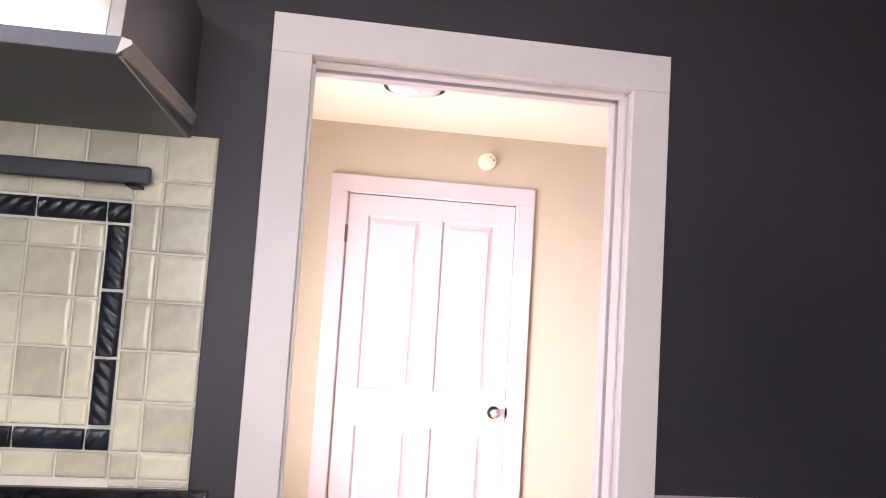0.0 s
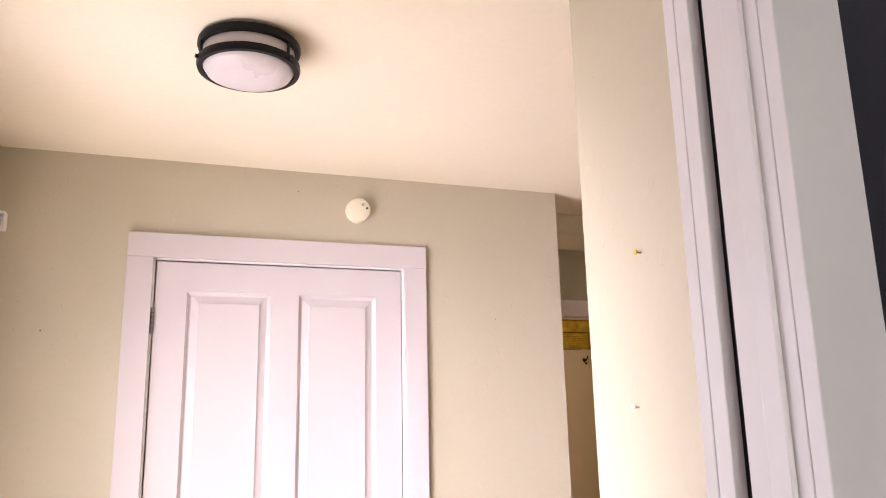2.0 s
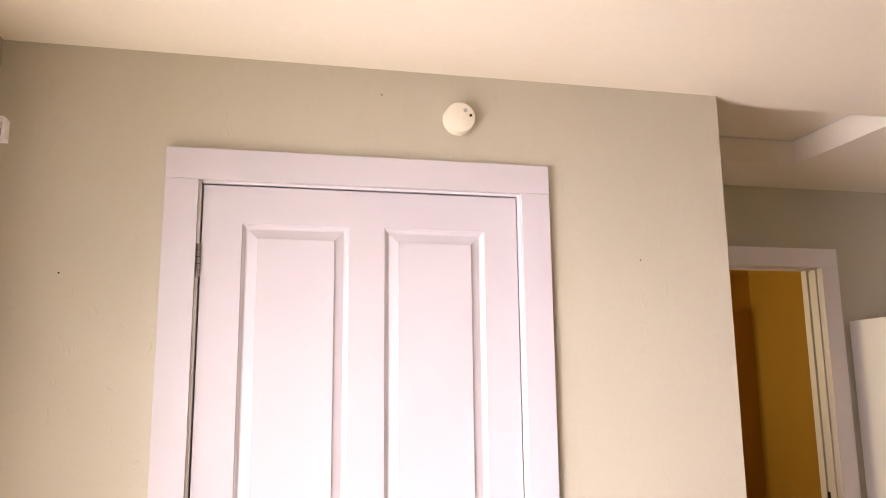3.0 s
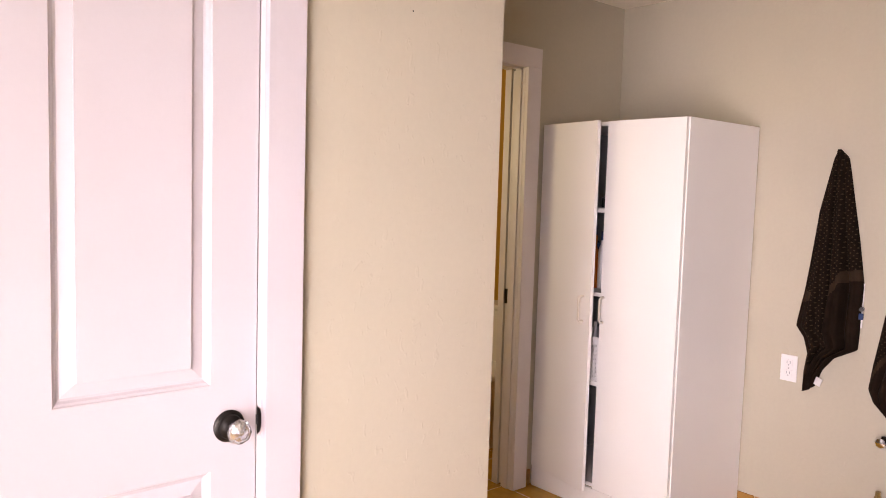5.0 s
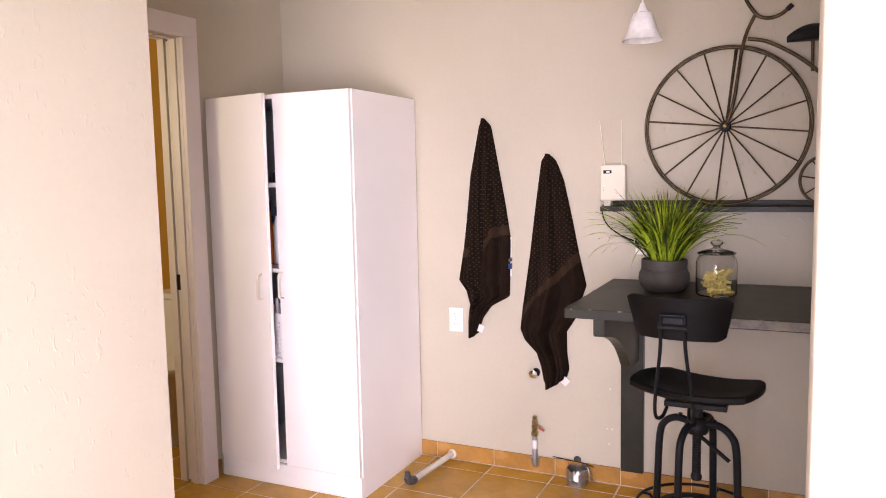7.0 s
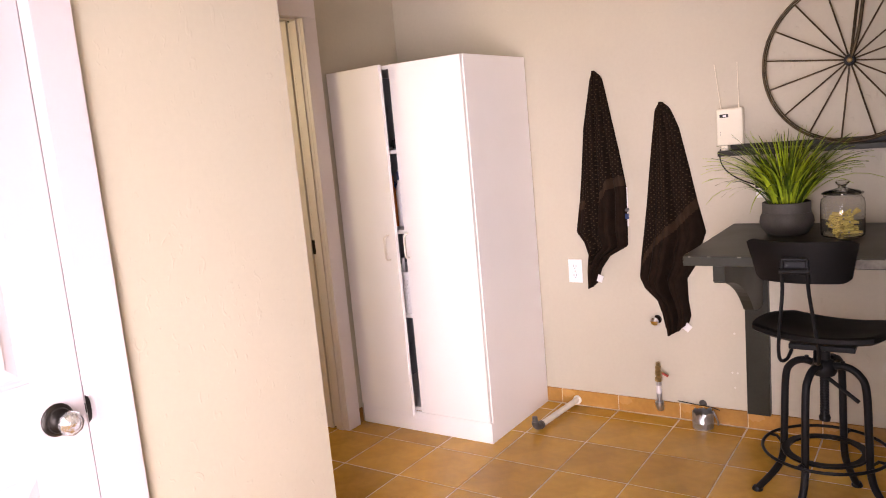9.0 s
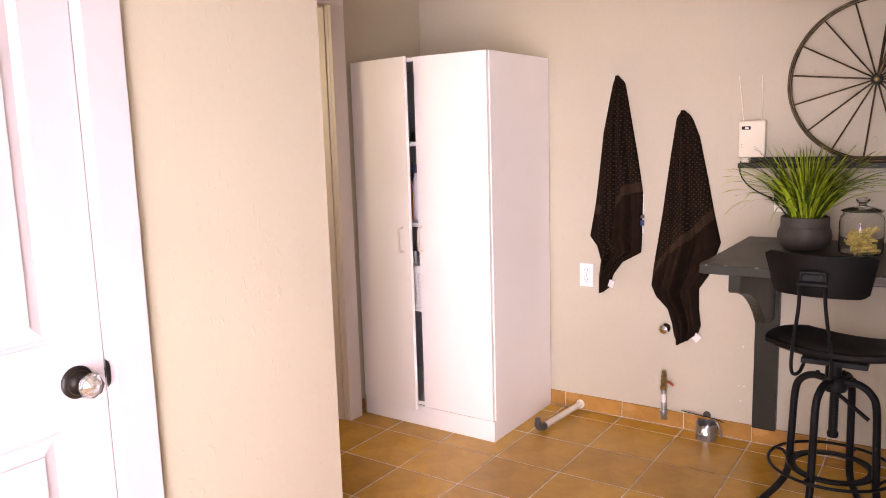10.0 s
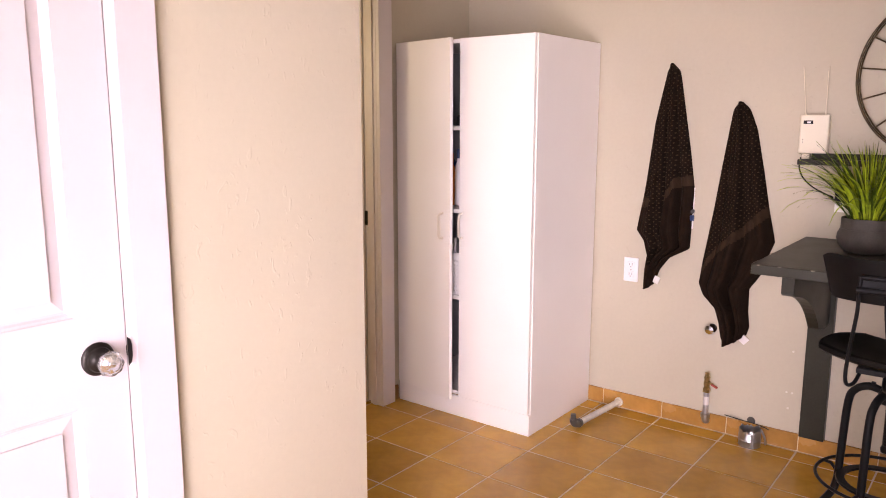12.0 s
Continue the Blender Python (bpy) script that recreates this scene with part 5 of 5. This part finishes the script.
prof = [(YK, 0.985), (YK - 0.010, 0.985), (YK - 0.014, 0.992), (YK - 0.010, 1.000), (YK - 0.011, 1.012), (YK - 0.014, 1.016), (YK - 0.013, 1.026), (YK - 0.017, 1.030), (YK - 0.018, 1.042), (YK - 0.020, 1.046), (YK - 0.016, 1.050), (YK, 1.050)]
part("moulding", prism(B(), prof, "x", 0.6555, 2.298), M["trim"], cr)
part("wainscot_panel", box(B(), 0.6555, 2.298, YK - 0.008, YK - 0.0005, 0.12, 0.9848), M["wainscot"], cr)
part("base_rail", box(B(), 0.6555, 2.298, YK - 0.014, YK - 0.0005, 0, 0.12, 0.003), M["trim"], cr)
bs = part("granite_upstand", box(B(), -1.60, -0.345, YK - 0.020, YK - 0.0005, 0.93, 1.033, 0.003), M["granite"], at=(-1.0, YK, 0.93))
tagged(bs, "black granite upstand at the worktop", "upstand")
kc = thing("kitchen_cabinet", (-0.95, -2.55, 0), "dark base cabinet below the worktop", "cabinet")
part("carcass", box(B(), -1.60, -0.345, -2.80, YK - 0.001, 0, 0.889), M["counter"], kc)
wt = part("worktop", box(B(), -1.60, -0.340, -2.84, YK - 0.0005, 0.8895, 0.9295, 0.004), M["granite"], at=(-1.0, -2.5, 0.89))
tagged(wt, "black granite kitchen worktop", "worktop")
kw = thing("window_2", (-0.2, -5.26, 1.5), "kitchen window with white frame", "window", kind="structure")
for x0, x1, z0, z1 in ((-0.95, -0.90, 0.95, 2.05), (0.50, 0.55, 0.95, 2.05), (-0.90, 0.50, 2.0, 2.05), (-0.90, 0.50, 0.95, 1.0), (-0.225, -0.175, 1.0, 2.0)):
    part("window_frame", box(B(), x0, x1, -5.29, -5.24, z0, z1, 0.002), M["trim"], kw)
kp = part("pane", box(B(), -0.90, 0.50, -5.268, -5.264, 1.0, 2.0), M["glass"], kw)
kp.visible_shadow = False

# ---------- tiles: backsplash, wall base and floor ----------
splash = thing("backsplash", (-0.9, YK, 1.4), "celadon glazed tile backsplash with a dark rope border", "backsplash", kind="structure")
part("grout_bed", box(B(), -1.60, -0.3895, YK - 0.0055, YK - 0.0005, 1.0335, 1.793), M["white_grout"], splash)
TILE_MESH = {}


def tile(w, h, kind="tile"):
    """One pillowed tile of that size, facing -y, shared between alike ones."""
    key = (round(w, 3), round(h, 3), kind)
    if key not in TILE_MESH:
        bm, t = B(), 0.010
        rings = []
        for off, y in ((0, 0), (0.0, -t + 0.005), (0.0012, -t + 0.0028), (0.004, -t + 0.0008), (0.010, -t)):
            rings.append([bm.verts.new((sx_ * (w / 2 - off), y, sz_ * (h / 2 - off))) for sx_, sz_ in ((-1, -1), (1, -1), (1, 1), (-1, 1))])
        for a, b in zip(rings, rings[1:]):
            for k in range(4):
                bm.faces.new((a[k], a[(k + 1) % 4], b[(k + 1) % 4], b[k]))
        bm.faces.new(rings[-1])
        bmesh.ops.recalc_face_normals(bm, faces=bm.faces)
        me = bpy.data.meshes.new(kind)
        bm.to_mesh(me)
        bm.free()
        me.materials.append(M["celadon"])
        TILE_MESH[key] = me
    return TILE_MESH[key]


def put_tile(x0, x1, z0, z1, g=0.0038):
    ob = new("tile", tile(x1 - x0 - g, z1 - z0 - g))
    ob.parent = splash
    ob.location = Vector(((x0 + x1) / 2, YK - 0.0005 - 0.0005 * random.random(), (z0 + z1) / 2)) - ORIGIN[splash.name]
    ob.rotation_euler = (random.uniform(-0.008, 0.008), random.uniform(-0.006, 0.006), random.uniform(-0.008, 0.008))


def rope(length):
    """A bar of twisted rope moulding along z, facing -y."""
    bm, n, seg = B(), 44, 12
    rings = []
    for i in range(n + 1):
        z = (i / n - 0.5) * length
        fade = min(1, 6 * min(i, n - i) / n + 0.35)
        ring = []
        for k in range(seg + 1):
            a = math.pi * k / seg
            x = -0.0215 * math.cos(a)
            groove = -0.0050 * (1 - abs(math.sin(z * 105 + x * 95))) ** 1.6 * fade * math.sin(a)
            ring.append(bm.verts.new((x, -0.004 - 0.0125 * math.sin(a) ** 0.55 - groove, z)))
        rings.append(ring)
    for a, b in zip(rings, rings[1:]):
        for k in range(seg):
            bm.faces.new((a[k], a[k + 1], b[k + 1], b[k]))
    bm.faces.new(rings[0]), bm.faces.new(rings[-1][::-1])
    bmesh.ops.recalc_face_normals(bm, faces=bm.faces)
    me = bpy.data.meshes.new("rope_tile")
    bm.to_mesh(me)
    bm.free()
    me.materials.append(M["rope"])
    me.shade_smooth()
    return me


BX1, BZ1, BZ0, BW = -0.554, 1.637, 1.107, 0.050   # border: outer right edge, top and bottom
zrows = [1.793, 1.689, BZ1, 1.531, 1.426, 1.320, 1.213, BZ0, 1.0505, 1.0335]
for a, b in zip(zrows[1:], zrows):
    put_tile(-0.495, -0.389, a, b)                 # outer column
    put_tile(BX1, -0.495, a, b)                    # narrow column
xcols = [BX1, -0.660, -0.766, -0.864, -0.970, -1.076, -1.182, -1.288, -1.394, -1.50, -1.60]
for c, (x1, x0) in enumerate(zip(xcols, xcols[1:])):
    for a, b in ((1.689, 1.793), (BZ1, 1.689), (1.0505, BZ0)):
        put_tile(x0, x1, a, b)
inx = [BX1 - BW, -0.657, -0.760, -0.860, -0.966, -1.072, -1.178, -1.284, -1.390, -1.496, -1.60]
inz = [BZ1 - BW, 1.531, 1.426, 1.320, 1.213, BZ0 + BW]
for x1, x0 in zip(inx, inx[1:]):
    for b, a in zip(inz, inz[1:]):
        put_tile(x0, x1, a, b)
long_rope, short_rope = rope(0.1355), rope(0.044)


def put_rope(me, x, z, flat):
    ob = new("rope_tile", me)
    ob.parent = splash
    ob.location = Vector((x, YK - 0.0055, z)) - ORIGIN[splash.name]
    ob.rotation_euler = (0, radians(90) if flat else 0, 0)


bx = BX1 - BW / 2
for k in range(3):
    put_rope(long_rope, bx, BZ1 - BW - 0.071 - 0.1423 * k, False)
for z in (BZ1 - BW / 2, BZ0 + BW / 2):
    put_rope(short_rope, bx, z, True)
    for k in range(7):
        put_rope(long_rope, BX1 - BW - 0.071 - 0.1423 * k, z, True)

PITCH, FX, FY = 0.3037, 2.986, -0.134
bm = box(B(), -0.14965, 0.14965, -0.14965, 0.14965, -0.010, 0.0, 0.0025, 2)
tile_mesh = bpy.data.meshes.new("floor_tile")
bm.to_mesh(tile_mesh)
bm.free()
tile_mesh.materials.append(M["terracotta"])
EDGE_MESH = {}


def edge_tile(w, d):
    key = (round(w, 3), round(d, 3))
    if key not in EDGE_MESH:
        b = box(B(), -w / 2, w / 2, -d / 2, d / 2, -0.010, 0.0, 0.003, 1)
        me = bpy.data.meshes.new("floor_tile")
        b.to_mesh(me)
        b.free()
        me.materials.append(M["terracotta"])
        EDGE_MESH[key] = me
    return EDGE_MESH[key]


for i in range(-12, 3):
    for j in range(-7, 10):
        x0, x1 = FX + PITCH * i + 0.0022, FX + PITCH * (i + 1) - 0.0022
        y0, y1 = FY + PITCH * j + 0.0022, FY + PITCH * (j + 1) - 0.0022
        cx0, cx1, cy0, cy1 = max(x0, XL + 0.003), min(x1, XW - 0.013), max(y0, YE + 0.003), min(y1, 2.59)
        if cx1 - cx0 < 0.02 or cy1 - cy0 < 0.02 or (cy0 > 0.1 and cx1 < 1.51):
            continue
        full = cx0 == x0 and cx1 == x1 and cy0 == y0 and cy1 == y1
        ob = new("floor_tile", tile_mesh if full else edge_tile(cx1 - cx0, cy1 - cy0))
        ob.parent = floor
        ob.location = ((cx0 + cx1) / 2, (cy0 + cy1) / 2, random.uniform(-0.0012, 0.0))
        ob.rotation_euler = (random.uniform(-0.002, 0.002), random.uniform(-0.002, 0.002), 0)

base = thing("baseboard", (XW, -0.5, 0), "glazed terracotta base tiles along the walls", "baseboard", kind="structure")
part("base_grout", box(B(), XW - 0.009, XW - 0.0005, YE, YD, 0, 0.076), M["grout"], base)
bm = box(B(), -0.006, 0.006, -0.1495, 0.1495, 0.003, 0.0775, 0.003, 2)
base_mesh = bpy.data.meshes.new("base_tile")
bm.to_mesh(base_mesh)
bm.free()
base_mesh.materials.append(M["base_tile"])
for k in range(9):
    ob = new("base_tile", base_mesh)
    ob.parent = base
    ob.location = Vector((XW - 0.0065 + random.uniform(-0.0006, 0.0006), 0.7690 - 0.3025 * k - 0.1512, 0)) - ORIGIN[base.name]
for x0, x1 in ((DX1 + 0.0905, 2.80), (1.516, DX0 - 0.0905)):
    ob = part("base_tile", box(B(), x0, x1, YD - 0.012, YD - 0.0005, 0.003, 0.0775, 0.003), M["base_tile"], base)
